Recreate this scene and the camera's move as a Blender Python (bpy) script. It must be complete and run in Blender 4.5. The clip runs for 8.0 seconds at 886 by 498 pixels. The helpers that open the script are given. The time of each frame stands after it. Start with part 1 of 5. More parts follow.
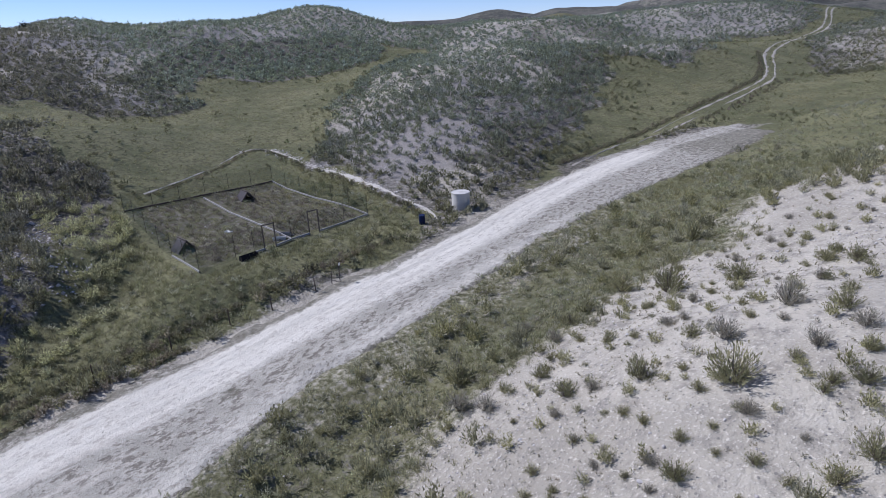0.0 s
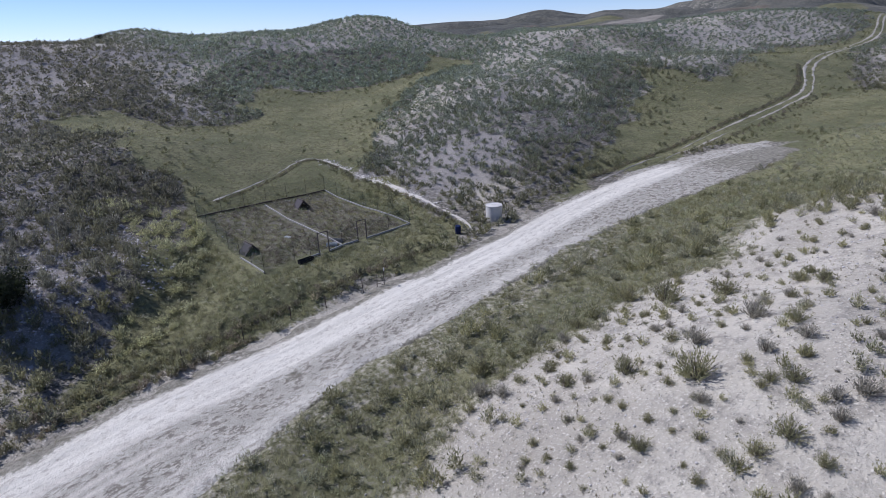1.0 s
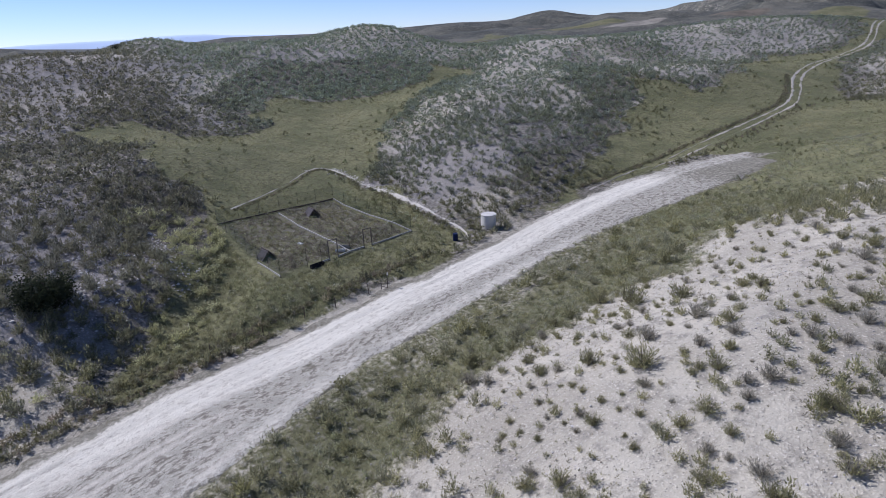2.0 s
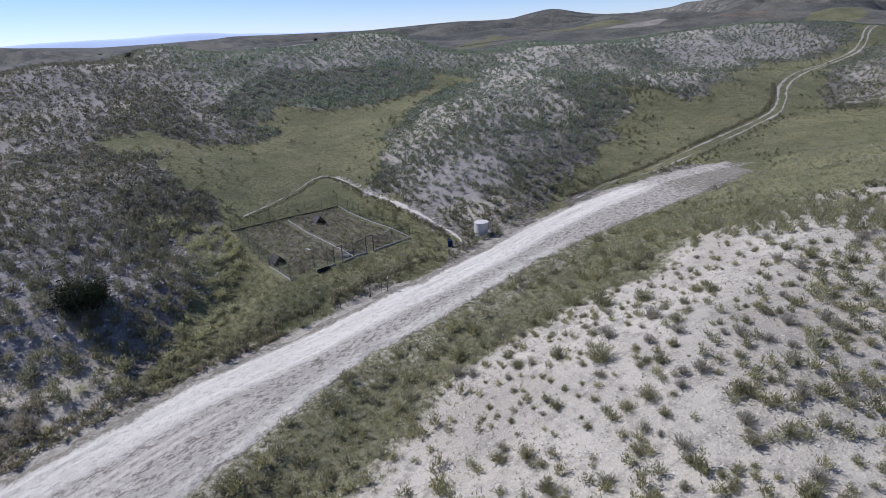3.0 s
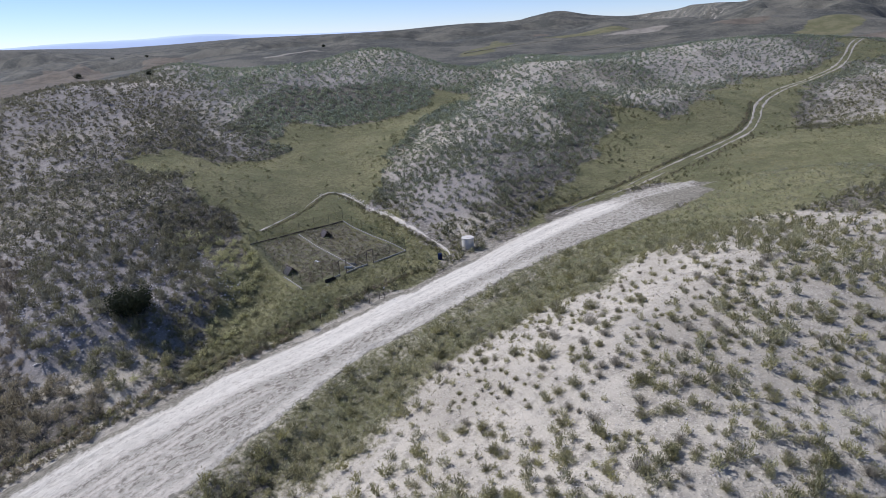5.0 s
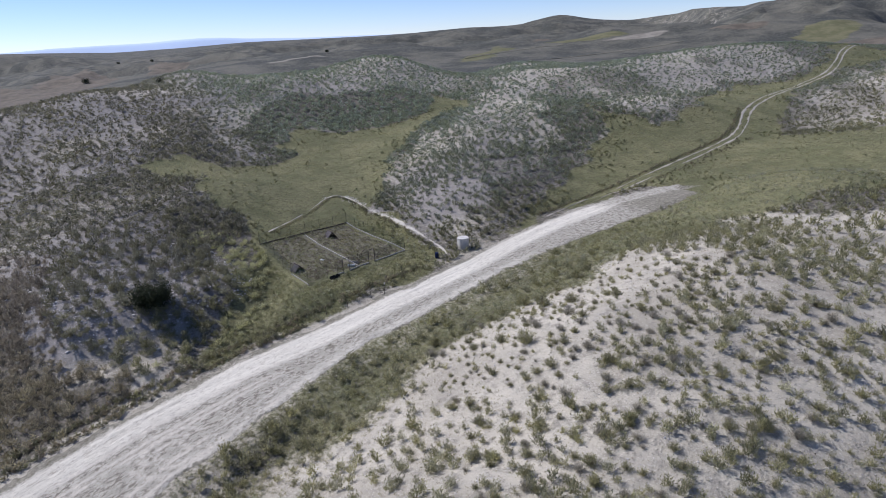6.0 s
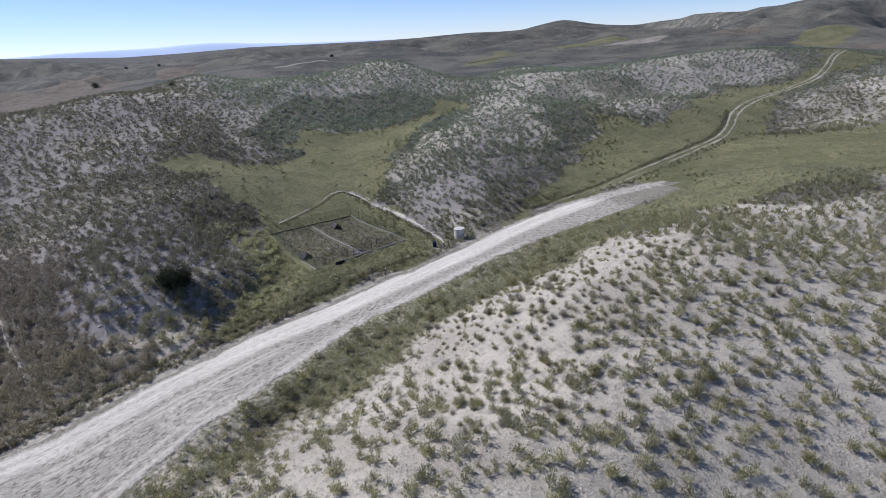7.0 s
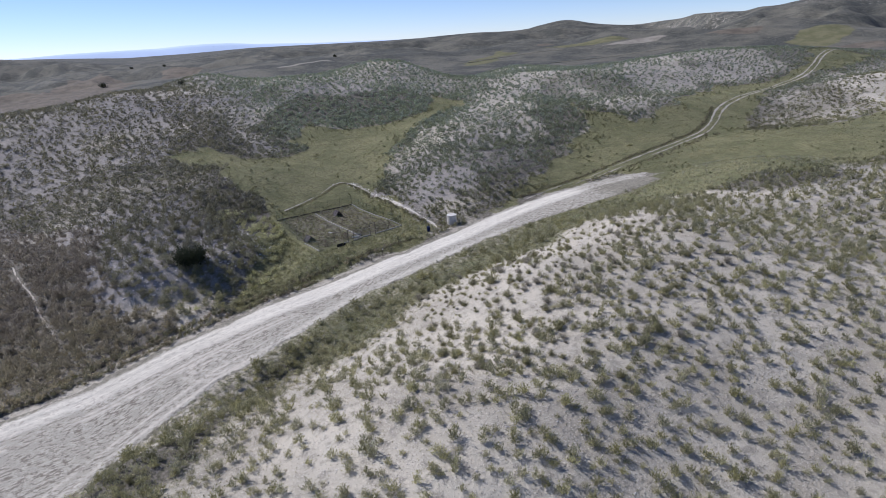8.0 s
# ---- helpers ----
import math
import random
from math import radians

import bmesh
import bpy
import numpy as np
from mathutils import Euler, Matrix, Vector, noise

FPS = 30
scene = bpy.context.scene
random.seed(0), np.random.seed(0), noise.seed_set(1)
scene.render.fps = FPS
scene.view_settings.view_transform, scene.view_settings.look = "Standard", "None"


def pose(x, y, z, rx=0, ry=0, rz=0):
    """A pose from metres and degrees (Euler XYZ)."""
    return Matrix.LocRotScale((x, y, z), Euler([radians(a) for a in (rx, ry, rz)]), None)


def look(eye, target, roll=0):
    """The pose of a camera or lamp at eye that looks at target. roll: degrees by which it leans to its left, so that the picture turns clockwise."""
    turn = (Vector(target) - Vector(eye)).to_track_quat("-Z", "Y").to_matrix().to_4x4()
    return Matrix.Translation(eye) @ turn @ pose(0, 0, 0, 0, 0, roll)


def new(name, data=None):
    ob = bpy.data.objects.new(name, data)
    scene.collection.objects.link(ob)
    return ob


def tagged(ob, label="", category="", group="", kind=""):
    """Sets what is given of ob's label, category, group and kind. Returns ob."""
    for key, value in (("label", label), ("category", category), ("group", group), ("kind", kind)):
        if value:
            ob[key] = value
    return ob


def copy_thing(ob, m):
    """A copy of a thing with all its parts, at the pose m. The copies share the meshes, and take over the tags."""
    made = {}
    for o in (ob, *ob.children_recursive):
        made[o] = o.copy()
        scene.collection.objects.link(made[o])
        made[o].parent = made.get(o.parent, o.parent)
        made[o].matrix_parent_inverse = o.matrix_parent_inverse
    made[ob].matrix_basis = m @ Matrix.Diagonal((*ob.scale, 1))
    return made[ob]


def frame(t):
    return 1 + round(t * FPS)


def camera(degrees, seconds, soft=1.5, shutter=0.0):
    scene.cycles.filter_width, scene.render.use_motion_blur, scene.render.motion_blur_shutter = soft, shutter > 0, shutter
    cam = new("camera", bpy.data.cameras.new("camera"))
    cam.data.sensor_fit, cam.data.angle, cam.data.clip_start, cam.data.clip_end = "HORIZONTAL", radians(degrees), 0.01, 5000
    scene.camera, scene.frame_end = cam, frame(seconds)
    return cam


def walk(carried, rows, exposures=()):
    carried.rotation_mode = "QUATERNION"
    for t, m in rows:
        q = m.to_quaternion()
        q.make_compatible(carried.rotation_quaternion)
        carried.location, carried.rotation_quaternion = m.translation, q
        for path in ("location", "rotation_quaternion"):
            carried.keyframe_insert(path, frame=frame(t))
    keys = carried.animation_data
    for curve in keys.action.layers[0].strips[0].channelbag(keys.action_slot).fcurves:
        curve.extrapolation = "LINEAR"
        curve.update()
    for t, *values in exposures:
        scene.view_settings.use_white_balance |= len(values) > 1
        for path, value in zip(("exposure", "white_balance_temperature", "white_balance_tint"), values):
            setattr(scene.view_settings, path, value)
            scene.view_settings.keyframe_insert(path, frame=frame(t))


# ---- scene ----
cam = camera(71.2, 8.0, soft=0.65)
PATH = [
    (0, (-0.345, 0.620, 17.783), (-7.352, 6.918, 14.430), -2.71),
    (0.5, (2.003, -0.931, 19.159), (-5.364, 4.951, 15.823), -2.69),
    (1, (4.573, -2.623, 20.706), (-2.869, 3.164, 17.372), -2.71),
    (1.5, (6.960, -4.063, 21.985), (-0.510, 1.691, 18.654), -2.71),
    (3, (14.558, -8.125, 26.311), (7.041, -2.452, 22.946), -2.83),
    (3.5, (16.900, -9.247, 27.659), (9.369, -3.605, 24.274), -2.83),
    (4, (19.396, -10.350, 29.169), (11.849, -4.731, 25.783), -3.04),
    (4.5, (21.793, -11.315, 30.560), (14.228, -5.714, 27.185), -2.94),
    (6, (29.824, -15.392, 33.356), (22.199, -9.833, 30.043), -2.95),
    (6.5, (32.944, -17.160, 33.478), (25.295, -11.611, 30.206), -2.86),
    (7, (36.726, -19.268, 33.445), (29.048, -13.741, 30.203), -2.96),
    (7.5, (40.546, -21.148, 33.417), (32.851, -15.641, 30.182), -3.07),
    (8, (44.832, -23.123, 33.413), (37.124, -17.637, 30.174), -3.07),
]
walk(cam, [(t, look(eye, aim, roll)) for t, eye, aim, roll in PATH], exposures=[(0, 0.32, 5430, 25.5), (1.5, 0.33, 5480, 25.5), (3, 0.36, 5560, 24.5), (4.5, 0.40, 5640, 23.5), (6.5, 0.41, 5700, 23), (8, 0.41, 5700, 23)])

# ---- light ----
SUN_DIR = Vector((-0.87, -0.50, 1.02)).normalized()
world = bpy.data.worlds.new("sky")
scene.world = world
world.use_nodes = True
wn = world.node_tree
sky = wn.nodes.new("ShaderNodeTexSky")
sky.sky_type = "NISHITA"
sky.sun_disc = False
sky.sun_elevation = math.asin(SUN_DIR.z)
sky.sun_rotation = math.atan2(SUN_DIR.x, SUN_DIR.y)
sky.altitude, sky.air_density, sky.dust_density, sky.ozone_density = 1500, 0.74, 0.0, 3.1
wn.links.new(sky.outputs[0], wn.nodes["Background"].inputs[0])
wn.nodes["Background"].inputs[1].default_value = 0.081
sun = new("sun", bpy.data.lights.new("sun", "SUN"))
sun.data.energy, sun.data.angle, sun.data.color = 3.5, radians(0.53), (1.0, 0.975, 0.84)
sun.matrix_world = look((0, 0, 60), Vector((0, 0, 60)) - SUN_DIR)


# ---- noise and plan helpers ----
def hashed(ix, iy, seed):
    h = (ix.astype(np.int64) * 374761393 + iy.astype(np.int64) * 668265263 + seed * 974634777) & 0xFFFFFFFF
    h = ((h ^ (h >> 13)) * 1274126177) & 0xFFFFFFFF
    return ((h ^ (h >> 16)) & 0xFFFF) / 65535.0


def value_noise(x, y, size, seed=0):
    """Smooth noise between 0 and 1."""
    x, y = np.asarray(x, float) / size, np.asarray(y, float) / size
    ix, iy = np.floor(x), np.floor(y)
    fx, fy = x - ix, y - iy
    fx, fy = fx * fx * (3 - 2 * fx), fy * fy * (3 - 2 * fy)
    a, b = hashed(ix, iy, seed), hashed(ix + 1, iy, seed)
    c, d = hashed(ix, iy + 1, seed), hashed(ix + 1, iy + 1, seed)
    return (a * (1 - fx) + b * fx) * (1 - fy) + (c * (1 - fx) + d * fx) * fy


def fractal(x, y, size, seed=0, octaves=3):
    total, weight, amount = 0, 0, 1.0
    for k in range(octaves):
        total = total + amount * value_noise(x, y, size / 2 ** k, seed + 11 * k)
        weight, amount = weight + amount, amount * 0.5
    return total / weight


def smooth(edge0, edge1, v):
    v = np.clip((v - edge0) / (edge1 - edge0), 0, 1)
    return v * v * (3 - 2 * v)


def inside(poly, x, y):
    """Signed distance to a closed polygon in metres, positive inside."""
    x, y = np.asarray(x, float), np.asarray(y, float)
    best, odd = np.full(x.shape, 1e9), np.zeros(x.shape, bool)
    for (x0, y0), (x1, y1) in zip(poly, poly[1:] + poly[:1]):
        dx, dy = x1 - x0, y1 - y0
        t = np.clip(((x - x0) * dx + (y - y0) * dy) / (dx * dx + dy * dy), 0, 1)
        best = np.minimum(best, np.hypot(x - x0 - t * dx, y - y0 - t * dy))
        cross = (y0 > y) != (y1 > y)
        with np.errstate(divide="ignore", invalid="ignore"):
            odd ^= cross & (x < x0 + (y - y0) * dx / (dy if dy else 1e-9))
    return np.where(odd, best, -best)


def from_line(line, x, y):
    """Distance to an open line in metres."""
    x, y = np.asarray(x, float), np.asarray(y, float)
    best = np.full(x.shape, 1e9)
    for (x0, y0), (x1, y1) in zip(line, line[1:]):
        dx, dy = x1 - x0, y1 - y0
        t = np.clip(((x - x0) * dx + (y - y0) * dy) / (dx * dx + dy * dy), 0, 1)
        best = np.minimum(best, np.hypot(x - x0 - t * dx, y - y0 - t * dy))
    return best


# ---- the plan: strip, track, trails, meadows ----
STRIP_Y = (-90, -45, -29, -21, -9, 2, 12, 23, 37, 48, 60, 71, 82, 88, 93)
STRIP_LEFT = (-28, -28.5, -29.2, -29.5, -33.8, -36.2, -36.9, -38.0, -39.6, -42.2, -43.8, -43.6, -40.8, -38.3, -35.0)
STRIP_RIGHT = (10, 0, -6.5, -11.5, -18.6, -22.8, -26.8, -28.0, -30.6, -32.0, -31.8, -31.5, -30.5, -30.3, -33.0)
STRIP_RISE = (-3.4, -2.7, -2.3, -2.05, -1.6, -1.15, -0.75, 0.1, 0.65, 0.95, 1.4, 2.0, 2.9, 3.5, 4.0)
TRACK = [(-42.3, 52), (-43.7, 62), (-44.3, 72), (-44.5, 84), (-44.8, 98), (-45.8, 114), (-48.2, 131), (-53.2, 143.5), (-58.0, 153.5), (-61.6, 170), (-65, 192), (-70, 213), (-72, 235), (-77, 254), (-84, 276), (-90, 300)]
TRAIL = [(-42.5, 38), (-44.4, 39.0), (-51.5, 40.1), (-57.5, 40.6), (-64, 41.3), (-69, 40.5), (-74.3, 41.0), (-79.5, 40.4), (-81, 38.6), (-80, 36.2), (-76.2, 31.8), (-72, 25.6), (-69, 20)]
SIDE_TRAIL = [(-96, -26.6), (-84, -24.9), (-73, -24.7), (-65, -23.4), (-57, -23.3), (-49, -22.1), (-41.2, -22.0)]
BOWL_MEADOW = [(-113, 12.5), (-120, 17), (-114.5, 21), (-108.5, 28), (-105.5, 36), (-110, 42), (-118, 43), (-121, 47), (-128, 49), (-128, 53), (-122.5, 61), (-118, 70), (-116, 83), (-121, 92.5), (-132, 104), (-119, 106), (-111, 93), (-104, 83), (-97, 70), (-93, 62), (-85.5, 56), (-79, 50), (-74.5, 45.5), (-70, 41.5), (-60, 40.5), (-51, 40.5), (-44, 39), (-41, 34), (-38.5, 20), (-37, 5), (-38, -2), (-43, 3), (-50, 9), (-60, 14.5), (-66, 15), (-72, 17), (-78, 18), (-86, 17), (-98, 14)]
TRACK_MEADOW = [(-42, 50), (-47.5, 60), (-50, 69), (-58, 85), (-63, 96), (-69, 107.5), (-75.5, 113.5), (-87, 121), (-94, 125), (-85, 122), (-73, 116.5), (-66, 123), (-66, 139.5), (-73.5, 158), (-81.5, 181), (-82, 200), (-76, 215), (-77, 238), (-84, 262), (-100, 300), (-70, 300), (-70, 245), (-66, 214), (-60.5, 187), (-56, 170), (-47.5, 150.5), (-40, 138), (-36, 141.5), (-27, 142.5), (-22, 196), (-8, 180), (-2, 136), (0, 112), (-1, 90), (-6, 75), (-10, 69), (-14, 64), (-21, 54), (-30, 60), (-33, 92), (-40, 84), (-44, 66)]
STRIP_VERGE = [(-31, 96), (-31, 60), (-31.5, 48), (-28, 26), (-26.6, 12), (-22, 0), (-17, -10), (-6, -28), (8, -60), (20, -60), (6, -26), (-3, -17), (-9.5, -11), (-14, -5), (-14.5, 2), (-16.5, 8), (-18, 14), (-19.8, 20), (-20.3, 24), (-18.5, 28), (-18, 33), (-17, 40), (-19, 44), (-16, 48), (-14.5, 53), (-11, 58), (-12, 66), (-6, 75), (0, 92), (-6, 104)]
EDGE_SCRUB = [(-38, -9), (-45, -15), (-58, -16), (-72, -13), (-88, -20), (-110, -30), (-110, -60), (-30, -60), (-30, -30), (-33, -14)]


# the spur of pale rock between the two meadows, its scrubby back and the green flank of the bowl
WHITE_FACE = [(-74, 48.5), (-90, 62), (-91, 74), (-112, 104), (-122, 117), (-134, 134), (-146, 163), (-120, 146), (-97, 108), (-79, 102.5), (-73, 87), (-68.5, 68.5), (-63.5, 58.5), (-60.5, 51), (-66, 45.5)]
DARK_FLANK = [(-104, 130), (-87, 121), (-69, 107.5), (-62, 91), (-50, 69), (-47, 53), (-52, 48.5), (-57, 56), (-60, 70), (-73, 94), (-87, 103)]
TRACK_SCRUB = [(-56, 172), (-48, 150), (-40, 138), (-30, 147), (-24, 190), (-44, 200), (-54, 188)]
GREEN_FLANK = [(-150, 54), (-152, 66), (-143, 82), (-146, 98), (-133, 102), (-120, 91), (-115.5, 77.5), (-118.5, 69), (-123, 60), (-128, 52), (-128, 47), (-118, 42), (-126, 36), (-138, 42)]
PEN = [(-45.4, 16.2), (-48.6, 34.3), (-66.9, 33.9), (-64.2, 16.7)]
SHADY_FACE = [(-52, 6), (-60, 2.5), (-74, 4), (-85, 9), (-86, 19), (-72, 18.5), (-60, 15.5), (-52, 11)]
TANK = (-43.4, 42.0, 0.80)
RING = (-23.6, -8.2, 2.4)
SPUR = [(-46.5, -13), (-45.6, -4), (-46.2, 2), (-48.5, 8), (-54, 12), (-66, 8), (-80, 0), (-75, -20), (-55, -16)]


def strip_left(y):
    return np.interp(y, STRIP_Y, STRIP_LEFT)


def strip_right(y):
    return np.interp(y, STRIP_Y, STRIP_RIGHT)


def in_strip(x, y):
    """Metres inside the strip (negative outside)."""
    ends = np.minimum(93 - np.asarray(y, float), np.asarray(y, float) + 90)
    return np.minimum(np.minimum(x - strip_left(y), strip_right(y) - x), ends)


# fields far out: plan and kind (0 dry, 1 green, 2 bare and pale)
FIELDS = [
    (0, [(-500, -20), (-440, 6), (-420, 16), (-569, 87), (-700, 100), (-900, 110), (-771, 56), (-604, 29), (-634, -7)]),
    (0, [(-676, 141), (-760, 190), (-732, 200), (-560, 140), (-540, 112)]),
    (2, [(-498, 200), (-490, 200), (-492, 244), (-500, 244)]),
    (0, [(-444, 428), (-432, 430), (-446, 480), (-460, 480)]),
    (2, [(-340, 442), (-331, 466), (-328, 488), (-313, 492), (-318, 474), (-328, 452)]),
    (0, [(-274, 500), (-274, 528), (-300, 600), (-284, 612), (-244, 532), (-256, 518)]),
    (1, [(-208, 505), (-213, 529), (-209, 558), (-194, 565), (-168, 494), (-185, 491)]),
    (1, [(-357, 300), (-407, 350), (-430, 399), (-406, 392), (-381, 351)]),
    (1, [(-389, 427), (-369, 460), (-335, 470), (-351, 439)]),
    (0, [(-166, 477), (-146, 515), (-132, 484)]),
]


def sown(kind, x, y):
    """How far plan points lie in the fields of a kind, 0 to 1."""
    x, y = x + (fractal(x, y, 26, 46, 3) - 0.5) * 24, y + (fractal(x, y, 26, 47, 3) - 0.5) * 24
    best = np.full(np.shape(x), -1e3)
    for which, outline in FIELDS:
        if which == kind:
            best = np.maximum(best, inside(outline, x, y))
    return smooth(-7, 5, best)


# x, y, height, two half-lengths, heading in degrees
NEAR_MOUNDS = [
    (-24.2, -10.2, -7.23, 10.4, 28.3, -61),
    (-37.9, 58.4, -6.14, 20.5, 13.7, -71),
    (9.3, 18.9, 5.90, 11.5, 82.2, 17),
    (33.9, 5.7, -4.79, 90.3, 14.3, 59),
    (-0.9, 0.0, 4.57, 7.3, 11.1, -65),
    (-29.3, 9.4, -4.19, 7.3, 12.5, -51),
    (-5.3, 61.8, -3.21, 8.5, 15.5, 36),
    (-8.2, 24.4, 3.10, 9.0, 7.6, 22),
    (-45.6, 62.0, 2.84, 10.7, 90.0, 71),
    (-28.3, 4.2, 2.58, 7.7, 9.2, 14),
    (13.1, 34.7, -2.58, 10.5, 27.4, -79),
    (-61.1, 38.4, -1.95, 8.4, 15.3, 59),
]
BOWL_HILLS = [
    (-175.9, 21.8, 20.09, 59.5, 36.9, -84),
    (-111.6, 238.3, 12.40, 79.0, 22.9, 77),
    (-239.3, -34.6, 10.21, 65.6, 17.4, 6),
    (-164.1, 116.7, 10.02, 14.5, 20.6, -68),
    (-183.3, 131.2, 7.29, 16.0, 90.7, -17),
    (-55.1, 188.9, 6.37, 14.4, 79.8, -20),
    (-48.1, 172.9, -6.03, 40.5, 22.2, -86),
    (-85.7, -7.2, 5.50, 9.6, 64.9, 78),
    (-196.4, 63.4, -5.30, 15.0, 48.0, 47),
]
RIDGE_SPURS = [
    (-192.0, 58.1, 4.86, 77.1, 14.6, 33),
    (-123.3, 123.1, 4.26, 90.2, 13.6, -48),
    (-160.4, 129.2, -4.18, 74.5, 15.7, -32),
    (-112.8, 157.3, 3.92, 14.5, 14.7, 44),
    (-20.5, 108.6, -3.90, 13.4, 10.5, 28),
    (-126.3, 22.1, 3.64, 90.9, 9.6, -19),
    (-87.8, 20.3, 3.63, 9.4, 11.6, 39),
    (-167.2, 21.2, 1.58, 14.9, 14.0, 78),
]
BASE = (0.843, 0.0750, 0.0219)
# the horizon: mesas, a butte and the hills behind the track
FAR_HILLS = [
    (-520, 190, 6, 160, 60, 95),
    (-470, 420, 9, 180, 70, 60),
    (-640, 560, 10, 200, 60, 50),
    (-330, 520, 8, 90, 60, 30),
    (-640, -60, 9, 140, 50, 110),
    (-240, 560, 9, 120, 50, 25),
    (-700, 330, 8, 160, 40, 70),
]
RIM_HEADING = (95, 109.9, 110.8, 113, 114.4, 115.9, 116.6, 118, 119.1, 120.2, 122.6, 123.9, 125, 127.4, 130, 131.6, 132.2, 132.9, 133.7, 134.5, 135.3, 136.1, 138, 140.8, 143.6, 149.1, 154.6, 159.8, 164.9, 169.7, 174, 178, 185, 200)
RIM_HEIGHT = (51.4, 51.4, 52.9, 57.6, 58.6, 54.6, 51.7, 51, 47, 48.7, 51.7, 45, 44.7, 37.4, 44.4, 53.1, 58.1, 60.4, 59, 53.1, 49.3, 41.4, 38.9, 40.1, 36.5, 28.1, 28.9, 29.8, 15.3, 8.8, 24.7, 35.5, 35.5, 35.5)


def rim(x, y, z):
    """Lifts the land to the mesas that ring the basin."""
    dx, dy = x - 45, y + 23
    r, heading = np.hypot(dx, dy), np.degrees(np.arctan2(dy, dx)) % 360
    crest = np.interp(heading, RIM_HEADING, RIM_HEIGHT)
    reach = np.interp(heading, (118, 121, 126, 150), (1050, 1200, 1900, 1700))
    wobble = (fractal(x, y, 120, 6, 3) - 0.5) * 300 * smooth(reach, reach - 260, r)
    rise = smooth(reach - 480, reach, r + wobble)
    gully = 1 - 2 * np.abs(fractal(x * 1.2 + y * 0.5, y - x * 0.5, 150, 8, 4) - 0.5)
    z = z + (crest - z) * rise * smooth(300, 450, r)
    return z - 4 * rise * (1 - rise) * (1 - gully) * np.interp(heading, (126, 150), (55, 45)) * smooth(900, 1100, r + 250 * smooth(124, 118, heading))


def hills(rows, x, y):
    z = 0
    for cx, cy, height, a, b, turn in rows:
        c, s = math.cos(radians(turn)), math.sin(radians(turn))
        u, v = (x - cx) * c + (y - cy) * s, -(x - cx) * s + (y - cy) * c
        z = z + height * np.exp(-0.5 * ((u / a) ** 2 + (v / b) ** 2))
    return z


def height(x, y, fine=True):
    """The ground's height at plan points."""
    x, y = np.asarray(x, float), np.asarray(y, float)
    z = BASE[0] + BASE[1] * 160 * np.tanh(y / 160) + BASE[2] * 160 * np.tanh(x / 160)
    z = z + hills(NEAR_MOUNDS, x, y) + hills(BOWL_HILLS, x, y) + hills(RIDGE_SPURS, x, y) + hills(FAR_HILLS, x, y)
    bank = inside(SPUR, x, y)
    z = z + 0.75 * (bank / 3) * np.exp(0.5 - 0.5 * (bank / 3) ** 2) * smooth(-62, -53, x)
    away = np.hypot(x + 40, y - 60)
    z = z + smooth(330, 800, away) * (fractal(x, y, 170, 5, 4) - 0.5) * 13
    heading = np.degrees(np.arctan2(y + 23, x - 45)) % 360
    ridged = 1 - 2 * np.abs(fractal(x + y * 0.4, y * 1.3 - x * 0.3, 120, 7, 4) - 0.5)
    z = z + smooth(420, 700, away) * smooth(1500, 1000, away) * (ridged - 0.8) * (24 + 14 * smooth(132, 122, heading))
    z = rim(x, y, z)
    s = in_strip(x, y)
    level = np.interp(y, STRIP_Y, STRIP_RISE) + 0.012 * (x + 33)
    z = z + (level - z) * smooth(-5.5, -0.3, s)
    if fine:
        calm = np.minimum(smooth(0.3, -2.5, s), smooth(1.0, 3.0, from_line(TRACK, x, y)))
        calm = np.minimum(calm, smooth(0.5, 1.6, from_line(TRAIL, x, y)))
        rough = (fractal(x, y, 9, 1, 3) - 0.5) * 0.55 + (fractal(x, y, 1.3, 2, 2) - 0.5) * 0.16
        z = z + calm * rough * smooth(400, 200, away)
        pad = np.hypot(x - TANK[0], y - TANK[1])
        z = z + (TANK[2] - z) * smooth(2.4, 1.2, pad)
        z = z + 0.35 * np.exp(-((s + 1.6) / 0.7) ** 2) * (x < strip_left(y)) * (pad > 3) * value_noise(x, y, 5, 9)
    return z


